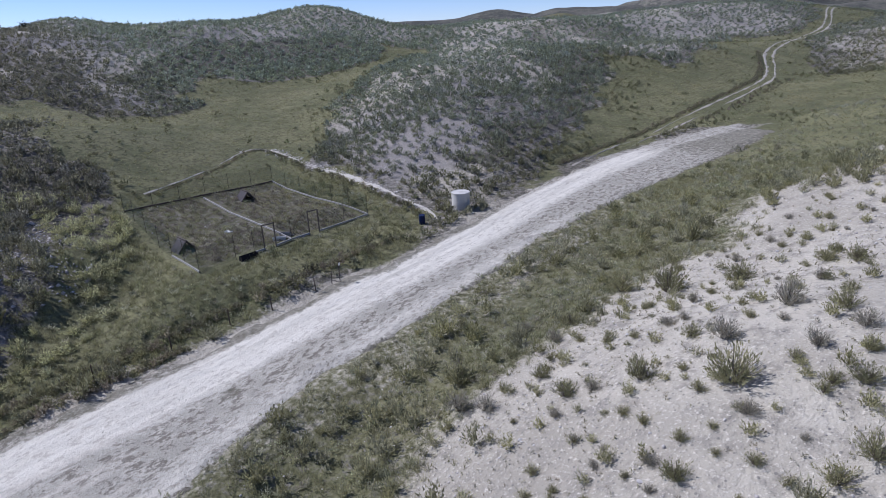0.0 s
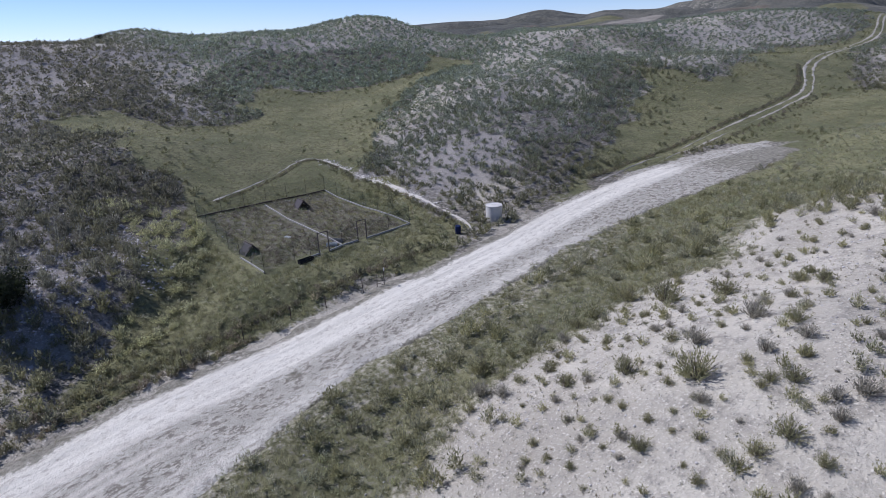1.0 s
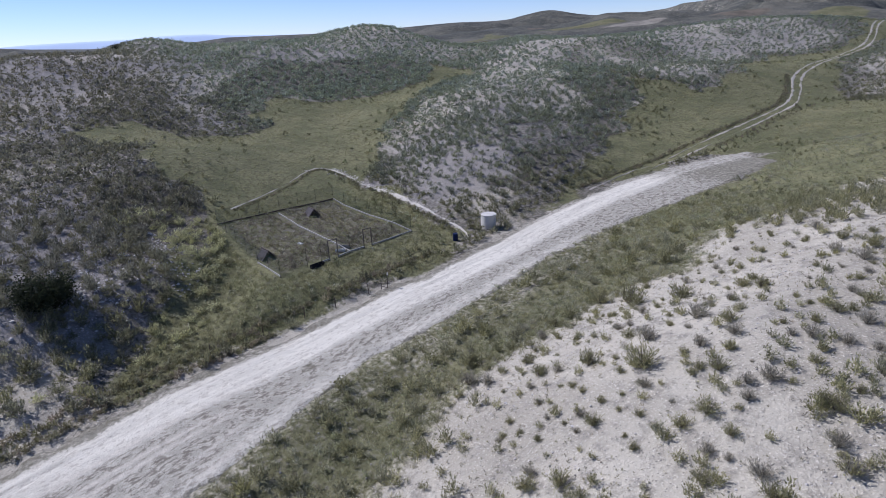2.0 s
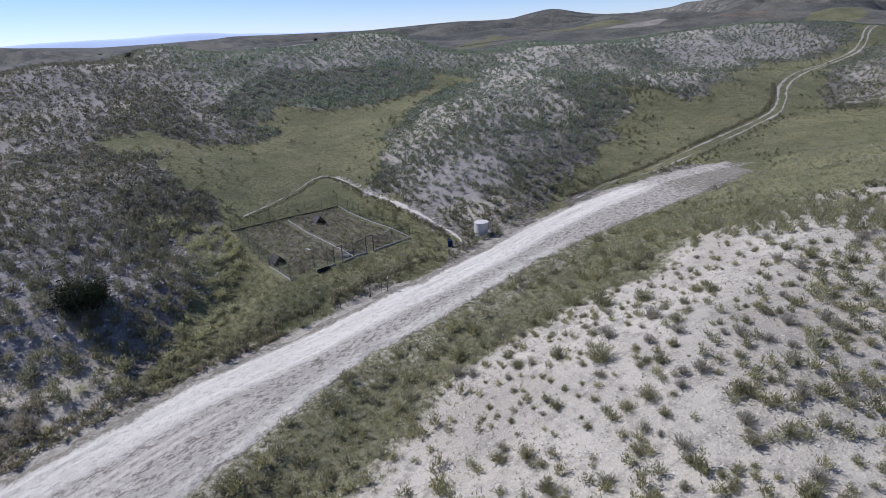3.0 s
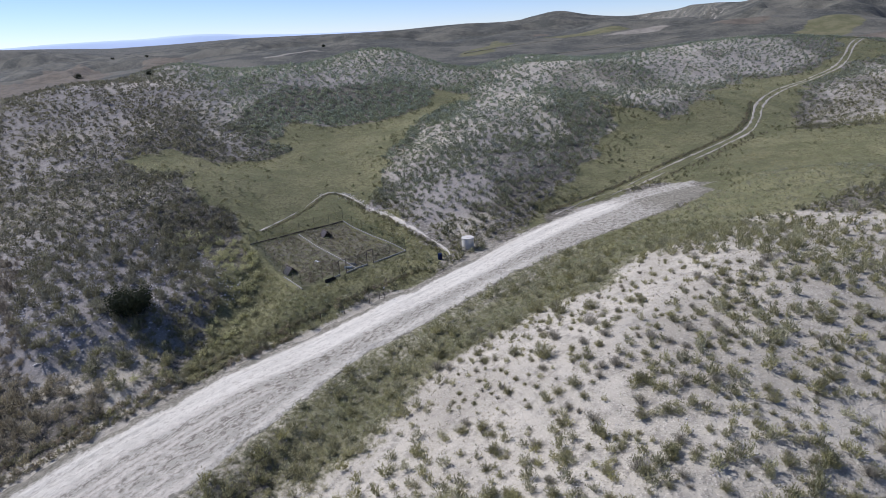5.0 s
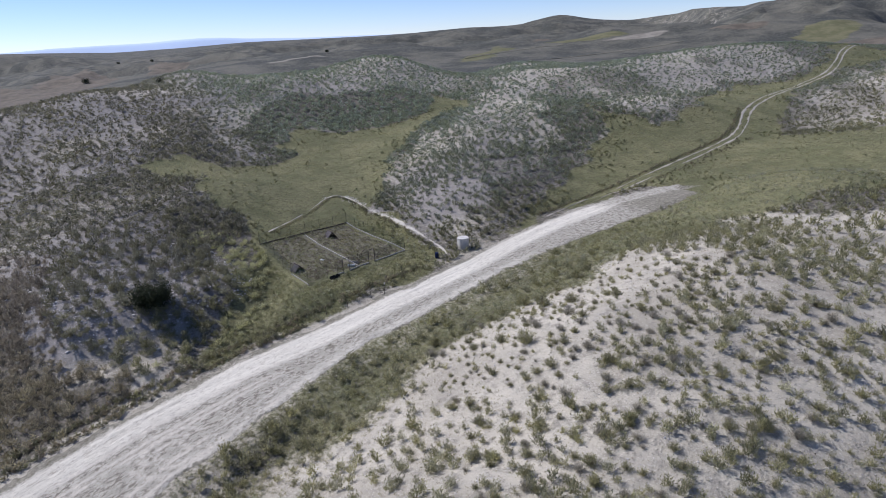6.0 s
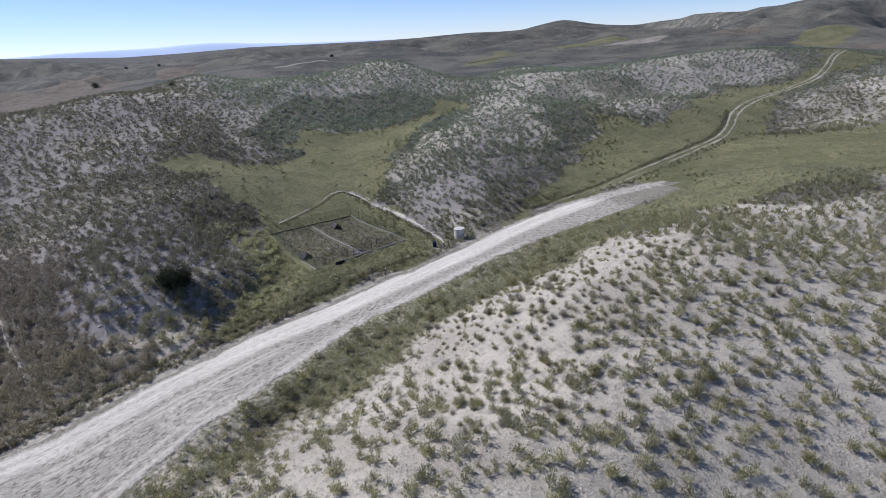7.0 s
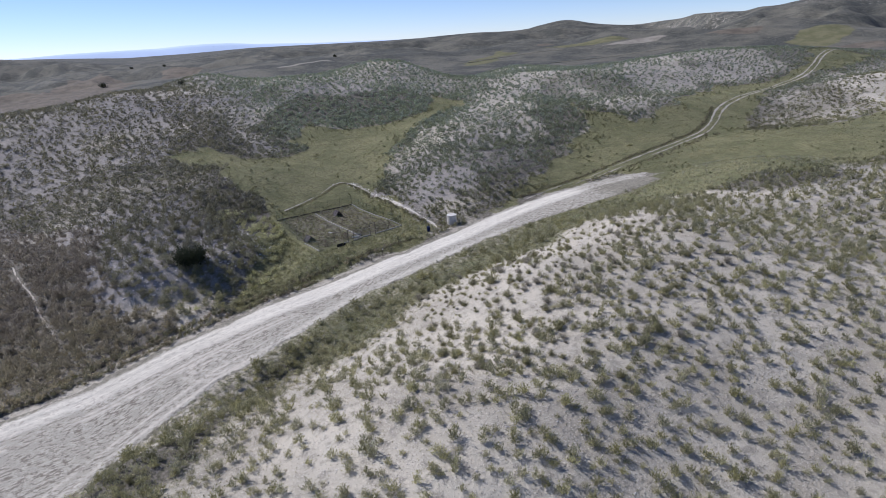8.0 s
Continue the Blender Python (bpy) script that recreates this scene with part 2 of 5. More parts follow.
def cover(x, y):
    """Meadow, scrub and verge at plan points; the first two 0 to 1, the last in metres inside."""
    x, y = np.asarray(x, float), np.asarray(y, float)
    wx, wy = x + (fractal(x, y, 8, 21, 4) - 0.5) * 9, y + (fractal(x, y, 8, 22, 4) - 0.5) * 9
    bowl, track, verge = inside(BOWL_MEADOW, wx, wy), inside(TRACK_MEADOW, wx, wy), inside(STRIP_VERGE, wx, wy)
    verge = np.where((in_strip(x, y) > -2.0) & (x > strip_right(y) - 2) & (y < 70), np.maximum(verge, 1.0), verge)
    edge = inside(EDGE_SCRUB, wx, wy)
    d = np.maximum(np.maximum(bowl, track), verge)
    meadow = smooth(-2.2, 2.6, d + (fractal(x, y, 5, 36, 3) - 0.5) * 5 * (x < -36))
    pale = smooth(-2.0, 3.0, inside(WHITE_FACE, wx, wy)) * (0.30 + 0.70 * smooth(55, 85, y))
    skirt = smooth(-11, -1, np.maximum(bowl, track)) * (0.30 + 0.75 * fractal(x, y, 16, 31)) * ((x < -38) | (y > 70)) * (1 - 0.85 * pale)
    brow = 0.38 * smooth(56, 66, y) * smooth(-18, -10, x) * (0.4 + fractal(x, y, 9, 35))
    patches = smooth(0.46, 0.66, fractal(x, y, 26, 33)) * (0.6 - 0.4 * smooth(-36, -24, x)) * (1 - 0.7 * pale)
    scrub = np.clip(np.maximum(np.maximum(skirt, np.maximum(patches, brow)), smooth(-1.5, 1.5, edge)), 0, 1)
    scrub = np.maximum(scrub, (0.22 * smooth(-52, -75, x) + 0.22 * smooth(-44, -52, x) * smooth(14, 4, y)) * (1 - 0.8 * pale))
    for face, much in ((SHADY_FACE, 0.95), (DARK_FLANK, 0.85), (GREEN_FLANK, 0.90), (TRACK_SCRUB, 0.5)):
        scrub = np.maximum(scrub, much * smooth(-2.5, 3.5, inside(face, wx, wy)) * (0.75 + 0.4 * fractal(x, y, 7, 37)))
    rough = smooth(-0.5, 2.0, verge) * smooth(-40, -34, x) * smooth(64, 46, y)
    meadow, scrub = meadow * (1 - (0.40 + 0.28 * smooth(6, -10, y)) * rough), np.maximum(scrub, 0.75 * rough)
    pen = smooth(-0.8, 0.8, inside(PEN, x, y))
    meadow, scrub = meadow * (1 - 0.5 * pen), np.maximum(scrub, 0.95 * pen)
    away = np.hypot(x + 40, y - 60)
    far = smooth(250, 380, away)
    rocky = smooth(0.22, 0.52, fractal(x, y, 70, 44)) * smooth(140, 128, np.degrees(np.arctan2(y + 23, x - 45)) % 360) * smooth(650, 900, away)
    butte = smooth(3.2, 2.0, np.abs(np.degrees(np.arctan2(y + 23, x - 45)) % 360 - 133.2)) * smooth(1300, 1500, away)
    rocky = rocky * (1 - butte)
    fields = smooth(0.53, 0.60, fractal(x, y, 110, 41)) * smooth(680, 500, away) * 0.25
    meadow = meadow * (1 - far) + far * fields
    scrub = scrub * (1 - far) + far * (1 - meadow) * (0.55 + 0.8 * fractal(x, y, 60, 43)) * (1 - 0.65 * rocky) + 0.5 * butte
    return meadow, np.clip(scrub, 0, 1), np.maximum(verge, -99)


# ---- materials ----
def material(name, rough=0.9):
    m = bpy.data.materials.new(name)
    m.use_nodes = True
    b = m.node_tree.nodes["Principled BSDF"]
    b.inputs["Roughness"].default_value = rough
    b.inputs["Specular IOR Level"].default_value = 0.2
    return m, m.node_tree, b


def node(tree, kind, **values):
    n = tree.nodes.new(kind)
    for key, value in values.items():
        n.inputs[key.replace("_", " ")].default_value = value
    return n


def mixed(tree, factor, a, b):
    """A colour mix; factor, a and b are sockets or values."""
    n = tree.nodes.new("ShaderNodeMix")
    n.data_type = "RGBA"
    for socket, value in ((n.inputs[0], factor), (n.inputs[6], a), (n.inputs[7], b)):
        if isinstance(value, bpy.types.NodeSocket):
            tree.links.new(value, socket)
        elif isinstance(value, (int, float)):
            socket.default_value = value
        else:
            socket.default_value = (*value, 1)
    return n.outputs[2]


def arithmetic(tree, kind, a, b=0.0):
    n = tree.nodes.new("ShaderNodeMath")
    n.operation = kind
    for socket, value in ((n.inputs[0], a), (n.inputs[1], b)):
        if isinstance(value, bpy.types.NodeSocket):
            tree.links.new(value, socket)
        else:
            socket.default_value = value
    return n.outputs[0]


def ramped(tree, value, low, high):
    n = tree.nodes.new("ShaderNodeMapRange")
    n.interpolation_type = "SMOOTHSTEP"
    tree.links.new(value, n.inputs[0])
    n.inputs[1].default_value, n.inputs[2].default_value = low, high
    return n.outputs[0]


def spots(tree, place, scale, detail=3.0, rough=0.6):
    n = node(tree, "ShaderNodeTexNoise", Scale=scale, Detail=detail, Roughness=rough)
    tree.links.new(place, n.inputs["Vector"])
    return n.outputs[0]


def bumped(tree, b, value, strength, distance):
    n = node(tree, "ShaderNodeBump", Strength=strength, Distance=distance)
    tree.links.new(value, n.inputs["Height"])
    tree.links.new(n.outputs[0], b.inputs["Normal"])


def gravel_colours(t, place):
    """Pale limestone gravel: creams, grey stones, crusts and dark pits."""
    broad, mid, fine = spots(t, place, 0.09, 4), spots(t, place, 0.9, 5, 0.7), spots(t, place, 7.0, 4, 0.7)
    col = mixed(t, ramped(t, broad, 0.35, 0.68), (0.372, 0.336, 0.270), (0.530, 0.482, 0.390))
    col = mixed(t, ramped(t, mid, 0.47, 0.66), col, (0.312, 0.284, 0.234))
    col = mixed(t, ramped(t, fine, 0.54, 0.68), col, (0.66, 0.606, 0.505))
    pebbles = t.nodes.new("ShaderNodeTexVoronoi")
    pebbles.inputs["Scale"].default_value = 3.2
    t.links.new(place, pebbles.inputs["Vector"])
    grey = ramped(t, arithmetic(t, "ADD", pebbles.outputs["Distance"], arithmetic(t, "MULTIPLY", mid, -0.35)), 0.02, -0.06)
    col = mixed(t, arithmetic(t, "MULTIPLY", grey, 0.75), col, (0.19, 0.175, 0.155))
    grain = t.nodes.new("ShaderNodeTexVoronoi")
    grain.inputs["Scale"].default_value = 8.5
    t.links.new(place, grain.inputs["Vector"])
    pits = ramped(t, arithmetic(t, "ADD", grain.outputs["Distance"], arithmetic(t, "MULTIPLY", mid, -0.25)), 0.10, -0.02)
    col = mixed(t, arithmetic(t, "MULTIPLY", pits, 0.55), col, (0.20, 0.182, 0.155))
    return col, broad, mid, fine, pebbles.outputs["Distance"]


def ground_material():
    m, t, b = material("limestone_ground", 0.95)
    place = t.nodes.new("ShaderNodeNewGeometry").outputs["Position"]
    zone = t.nodes.new("ShaderNodeVertexColor")
    zone.layer_name = "cover"
    split = t.nodes.new("ShaderNodeSeparateColor")
    t.links.new(zone.outputs[0], split.inputs[0])
    meadow, scrub, far = split.outputs
    gravel, broad, mid, fine, stones = gravel_colours(t, place)
    # alpha greys the stone of the west hills, their shaded tone included
    gravel = mixed(t, zone.outputs["Alpha"], gravel, mixed(t, ramped(t, fine, 0.5, 0.68), (0.235, 0.216, 0.202), (0.43, 0.40, 0.372)))
    patch = spots(t, place, 0.10, 6, 0.72)
    tuft = spots(t, place, 2.2, 4, 0.7)
    grass = mixed(t, ramped(t, patch, 0.38, 0.62), (0.140, 0.144, 0.070), (0.224, 0.213, 0.110))
    grass = mixed(t, ramped(t, tuft, 0.46, 0.64), grass, (0.108, 0.102, 0.054))
    grass = mixed(t, arithmetic(t, "MULTIPLY", ramped(t, spots(t, place, 0.55, 5, 0.75), 0.50, 0.64), 0.6), grass, (0.112, 0.106, 0.058))
    litter = mixed(t, ramped(t, tuft, 0.42, 0.6), (0.185, 0.165, 0.138), (0.100, 0.094, 0.070))
    # far off the single shrubs are too small to build
    bush = spots(t, place, 0.22, 4, 0.75)
    speck = arithmetic(t, "MULTIPLY", ramped(t, arithmetic(t, "ADD", bush, arithmetic(t, "MULTIPLY", scrub, 0.5)), 0.46, 0.66), far)
    woods = mixed(t, ramped(t, spots(t, place, 0.022, 7, 0.72), 0.40, 0.62), (0.060, 0.062, 0.052), (0.138, 0.130, 0.102))
    woods = mixed(t, arithmetic(t, "MULTIPLY", ramped(t, spots(t, place, 0.45, 5, 0.8), 0.5, 0.62), 0.45), woods, (0.22, 0.204, 0.168))
    gravel = mixed(t, speck, gravel, woods)
    soft = arithmetic(t, "MULTIPLY", arithmetic(t, "SUBTRACT", tuft, 0.5), 0.9)
    litter = mixed(t, far, litter, woods)
    col = mixed(t, ramped(t, arithmetic(t, "ADD", scrub, soft), 0.35, 0.75), gravel, litter)
    col = mixed(t, ramped(t, arithmetic(t, "ADD", meadow, soft), 0.35, 0.65), col, grass)
    # dry and green fields far out
    field = t.nodes.new("ShaderNodeVertexColor")
    field.layer_name = "field"
    sown = t.nodes.new("ShaderNodeSeparateColor")
    t.links.new(field.outputs[0], sown.inputs[0])
    ragged = arithmetic(t, "MULTIPLY", arithmetic(t, "SUBTRACT", bush, 0.5), 0.7)
    for amount, dull, bright in ((sown.outputs[0], (0.118, 0.100, 0.076), (0.168, 0.142, 0.108)), (sown.outputs[1], (0.120, 0.118, 0.058), (0.165, 0.154, 0.084)), (sown.outputs[2], (0.22, 0.198, 0.160), (0.30, 0.272, 0.222))):
        col = mixed(t, ramped(t, arithmetic(t, "ADD", amount, ragged), 0.35, 0.65), col, mixed(t, ramped(t, patch, 0.4, 0.6), dull, bright))
    t.links.new(col, b.inputs["Base Color"])
    high = arithmetic(t, "ADD", arithmetic(t, "MULTIPLY", mid, 0.55), arithmetic(t, "ADD", arithmetic(t, "MULTIPLY", fine, 0.40), arithmetic(t, "MULTIPLY", stones, -0.2)))
    bumped(t, b, high, 0.9, 0.32)
    return m


def strip_material():
    """Graded pale gravel with worn wheel lanes; attribute lane is 0 at its left edge and 1 at its right."""
    m, t, b = material("graded_gravel", 0.95)
    place = t.nodes.new("ShaderNodeNewGeometry").outputs["Position"]
    lane = t.nodes.new("ShaderNodeVertexColor")
    lane.layer_name = "lane"
    split = t.nodes.new("ShaderNodeSeparateColor")
    t.links.new(lane.outputs[0], split.inputs[0])
    worn, weeds, tyre = split.outputs
    gravel, broad, mid, fine, stones = gravel_colours(t, place)
    run = t.nodes.new("ShaderNodeAttribute")
    run.attribute_name = "run"

    def combed(across, length, detail, rough):
        """Noise drawn out along the strip."""
        n = t.nodes.new("ShaderNodeVectorMath")
        n.operation = "MULTIPLY"
        t.links.new(run.outputs["Vector"], n.inputs[0])
        n.inputs[1].default_value = (across, length, 1)
        return spots(t, n.outputs[0], 1.0, detail, rough)

    streak, rake = combed(1.6, 0.10, 5, 0.75), combed(2.6, 1.3, 5, 0.8)
    mottle, coarse, grit = spots(t, place, 0.8, 5, 0.75), spots(t, place, 2.4, 5, 0.8), spots(t, place, 7.0, 3, 0.75)
    stone = mixed(t, ramped(t, mottle, 0.40, 0.62), (0.380, 0.354, 0.294), (0.510, 0.475, 0.398))
    stone = mixed(t, arithmetic(t, "MULTIPLY", ramped(t, streak, 0.52, 0.64), 0.2), stone, (0.57, 0.502, 0.405))
    stone = mixed(t, arithmetic(t, "MULTIPLY", ramped(t, coarse, 0.54, 0.62), 0.35), stone, (0.64, 0.572, 0.475))
    clods = arithmetic(t, "ADD", rake, arithmetic(t, "MULTIPLY", arithmetic(t, "SUBTRACT", mottle, 0.5), 0.45))
    stone = mixed(t, arithmetic(t, "MULTIPLY", ramped(t, clods, 0.51, 0.555), 0.82), stone, (0.150, 0.130, 0.102))
    stone = mixed(t, arithmetic(t, "MULTIPLY", ramped(t, grit, 0.56, 0.63), 0.55), stone, (0.20, 0.174, 0.138))
    lanes = mixed(t, ramped(t, streak, 0.40, 0.62), (0.735, 0.690, 0.588), (0.612, 0.572, 0.484))
    lanes = mixed(t, arithmetic(t, "MULTIPLY", ramped(t, clods, 0.54, 0.60), 0.55), lanes, (0.38, 0.332, 0.268))
    lanes = mixed(t, arithmetic(t, "MULTIPLY", ramped(t, grit, 0.58, 0.66), 0.4), lanes, (0.38, 0.332, 0.27))
    col = mixed(t, ramped(t, arithmetic(t, "ADD", worn, arithmetic(t, "MULTIPLY", arithmetic(t, "SUBTRACT", mottle, 0.5), 0.9)), 0.1, 0.85), stone, lanes)
    col = mixed(t, tyre, col, mixed(t, ramped(t, coarse, 0.4, 0.6), (0.70, 0.64, 0.545), (0.52, 0.475, 0.40)))
    weed = mixed(t, ramped(t, coarse, 0.42, 0.60), (0.245, 0.222, 0.172), (0.125, 0.118, 0.082))
    spread = arithmetic(t, "ADD", weeds, arithmetic(t, "MULTIPLY", arithmetic(t, "SUBTRACT", coarse, 0.5), 1.8))
    col = mixed(t, arithmetic(t, "MULTIPLY", ramped(t, spread, 0.45, 0.80), 0.75), col, weed)
    t.links.new(col, b.inputs["Base Color"])
    high = arithmetic(t, "ADD", arithmetic(t, "MULTIPLY", coarse, 0.5), arithmetic(t, "ADD", arithmetic(t, "MULTIPLY", grit, 0.45), arithmetic(t, "MULTIPLY", rake, -0.35)))
    bumped(t, b, high, 1.0, 0.16)
    return m


def dust_material(name="pale_dust", pale=(0.42, 0.38, 0.325)):
    m, t, b = material(name, 0.95)
    place = t.nodes.new("ShaderNodeNewGeometry").outputs["Position"]
    gravel, broad, mid, fine, stones = gravel_colours(t, place)
    col = mixed(t, ramped(t, mid, 0.45, 0.7), pale, gravel)
    t.links.new(col, b.inputs["Base Color"])
    bumped(t, b, fine, 0.5, 0.08)
    return m


def leafy(t, b, colour):
    """Thin leaves: part of the light shines through them."""
    t.links.new(colour, b.inputs["Base Color"])
    glow = t.nodes.new("ShaderNodeBsdfTranslucent")
    t.links.new(colour, glow.inputs[0])
    mix = t.nodes.new("ShaderNodeMixShader")
    mix.inputs[0].default_value = 0.45
    t.links.new(b.outputs[0], mix.inputs[1])
    t.links.new(glow.outputs[0], mix.inputs[2])
    t.links.new(mix.outputs[0], t.nodes["Material Output"].inputs[0])


def leaf_material(name, shine=0.6):
    """Leaves take their colour from the attribute tint, varied on each leaf."""
    m, t, b = material(name, shine)
    tint = t.nodes.new("ShaderNodeVertexColor")
    tint.layer_name = "tint"
    leafy(t, b, tint.outputs[0])
    return m


def tinted_material(name):
    m, t, b = material(name, 0.9)
    tint = t.nodes.new("ShaderNodeVertexColor")
    tint.layer_name = "tint"
    t.links.new(tint.outputs[0], b.inputs["Base Color"])
    return m


def shrub_material(name, dark, light):
    """Leaves of the single shrubs: one tone a shrub, varied leaf by leaf."""
    m, t, b = material(name, 0.65)
    one = t.nodes.new("ShaderNodeObjectInfo").outputs["Random"]
    leaf = t.nodes.new("ShaderNodeNewGeometry").outputs["Random Per Island"]
    blend = arithmetic(t, "ADD", arithmetic(t, "MULTIPLY", one, 0.6), arithmetic(t, "MULTIPLY", leaf, 0.4))
    leafy(t, b, mixed(t, blend, dark, light))
    return m


def plain(name, colour, rough=0.7, wear=0.25, scale=6.0, metal=0.0):
    """A worn surface: the colour, stains of two sizes and a light grain."""
    m, t, b = material(name, rough)
    place = t.nodes.new("ShaderNodeTexCoord").outputs["Object"]
    big, small = spots(t, place, scale * 0.3, 4), spots(t, place, scale * 4, 3)
    dark = tuple(c * (1 - wear) for c in colour)
    col = mixed(t, ramped(t, big, 0.4, 0.7), colour, dark)
    col = mixed(t, ramped(t, small, 0.6, 0.8), col, tuple(c * (1 - wear * 1.4) for c in colour))
    t.links.new(col, b.inputs["Base Color"])
    b.inputs["Metallic"].default_value = metal
    bumped(t, b, small, 0.25, 0.01)
    return m


def net_material():
    """Dark green shade net: its threads let most of the light through."""
    m, t, b = material("shade_net", 0.8)
    b.inputs["Base Color"].default_value = (0.030, 0.058, 0.042, 1)
    place = t.nodes.new("ShaderNodeTexCoord").outputs["Object"]
    hole = t.nodes.new("ShaderNodeBsdfTransparent")
    mix = t.nodes.new("ShaderNodeMixShader")
    mix.inputs[0].default_value = 0.4
    t.links.new(arithmetic(t, "ADD", arithmetic(t, "MULTIPLY", spots(t, place, 1.5), 0.25), 0.10), mix.inputs[0])
    t.links.new(hole.outputs[0], mix.inputs[1])
    t.links.new(b.outputs[0], mix.inputs[2])
    t.links.new(mix.outputs[0], t.nodes["Material Output"].inputs[0])
    return m


GROUND, STRIP, DUST = ground_material(), strip_material(), dust_material()
CHALK = dust_material("white_chalk", (0.56, 0.52, 0.45))
LEAVES = leaf_material("leaves")
STONES = tinted_material("loose_stones")
GRASS = leaf_material("grass_blades", 0.7)
SHRUB_LEAF = shrub_material("shrub_leaves", (0.22, 0.212, 0.115), (0.41, 0.385, 0.205))
GREY_LEAF = shrub_material("grey_shrub_leaves", (0.28, 0.255, 0.195), (0.43, 0.40, 0.315))
TREE_LEAF = shrub_material("tree_leaves", (0.018, 0.024, 0.013), (0.040, 0.048, 0.024))
TWIG = plain("dry_twigs", (0.17, 0.145, 0.12), 0.85)
BARK = plain("bark", (0.11, 0.09, 0.07), 0.9)
TANK_WHITE = plain("chalked_white_plastic", (0.62, 0.59, 0.53), 0.45, 0.12, 2.0)
CONCRETE = plain("pale_concrete", (0.38, 0.365, 0.335), 0.9, 0.2)
WOOD = plain("weathered_timber", (0.13, 0.11, 0.095), 0.85, 0.35)
METAL = plain("rusty_steel", (0.11, 0.085, 0.07), 0.7, 0.4, 6.0, 0.3)
SHINGLE = plain("grey_shingle", (0.17, 0.155, 0.16), 0.8, 0.3)
BLUE = plain("blue_plastic", (0.012, 0.022, 0.075), 0.45, 0.2)
WHITE = plain("white_enamel", (0.7, 0.7, 0.68), 0.5, 0.15)
BLACK = plain("black_sheet", (0.018, 0.018, 0.024), 0.6, 0.3)
ROCK = plain("limestone", (0.50, 0.47, 0.44), 0.9, 0.35, 3.0)
# distance haze is painted in as a pale blue base colour
HAZE = plain("haze_tinted_mountain", (0.52, 0.63, 0.80), 1.0, 0.08, 0.004)
NET = net_material()
FIELD = plain("dry_field", (0.235, 0.22, 0.165), 0.95, 0.3, 0.4)


# ---- mesh helpers ----
def mesh_of(name, verts, faces, mat, colours=None, layer="tint", flat=True):
    """A mesh from arrays: verts n x 3, faces m x 3 or m x 4."""
    me = bpy.data.meshes.new(name)
    verts, faces = np.asarray(verts, np.float32), np.asarray(faces, np.int32)
    n, k = faces.shape
    me.vertices.add(len(verts))
    me.vertices.foreach_set("co", verts.ravel())
    me.loops.add(n * k)
    me.loops.foreach_set("vertex_index", faces.ravel())
    me.polygons.add(n)
    me.polygons.foreach_set("loop_start", np.arange(0, n * k, k, dtype=np.int32))
    if colours is not None:
        layer = me.color_attributes.new(layer, "FLOAT_COLOR", "POINT")
        rgba = np.ones((len(verts), 4), np.float32)
        rgba[:, :colours.shape[1]] = colours
        layer.data.foreach_set("color", rgba.ravel())
    me.update(calc_edges=True)
    me.materials.append(mat)
    if not flat:
        me.polygons.foreach_set("use_smooth", np.ones(n, bool))
    return me


def part(name, bm, mat, parent=None, label=""):
    me = bpy.data.meshes.new(name)
    bm.to_mesh(me)
    bm.free()
    me.materials.append(mat)
    ob = new(name, me)
    if parent:
        ob.parent = parent
    return tagged(ob, label)


def beam(bm, a, b, w, d=None):
    """A bar from a to b of section w x d with slightly rounded edges."""
    a, b = Vector(a), Vector(b)
    way = b - a
    m = Matrix.Translation((a + b) / 2) @ way.to_track_quat("Z", "Y").to_matrix().to_4x4()
    made = bmesh.ops.create_cube(bm, size=1, matrix=m @ Matrix.Diagonal((w, d or w, way.length, 1)))
    return made["verts"]


def tube(bm, a, b, r0, r1=None, sides=8):
    a, b = Vector(a), Vector(b)
    way = b - a
    m = Matrix.Translation((a + b) / 2) @ way.to_track_quat("Z", "Y").to_matrix().to_4x4()
    return bmesh.ops.create_cone(bm, cap_ends=True, segments=sides, radius1=r0, radius2=r0 if r1 is None else r1, depth=way.length, matrix=m)["verts"]


def lathe(bm, profile, sides=40):
    """Turns a profile of (radius, height) round z."""
    rings = []
    for r, z in profile:
        if r < 1e-4:
            rings.append([bm.verts.new((0, 0, z))])
        else:
            rings.append([bm.verts.new((r * math.cos(2 * math.pi * k / sides), r * math.sin(2 * math.pi * k / sides), z)) for k in range(sides)])
    for lo, hi in zip(rings, rings[1:]):
        for k in range(sides):
            j = (k + 1) % sides
            if len(lo) == 1:
                bm.faces.new((lo[0], hi[j], hi[k]))
            elif len(hi) == 1:
                bm.faces.new((lo[k], lo[j], hi[0]))
            else:
                bm.faces.new((lo[k], lo[j], hi[j], hi[k]))


def at(x, y, sink=0.0):
    return float(height(np.array([x]), np.array([y]))[0]) - sink


# ---- ground ----
def steps(*runs):
    """Grid lines: runs of (from, to, spacing)."""
    return np.concatenate([np.arange(a, b, d) for a, b, d in runs])


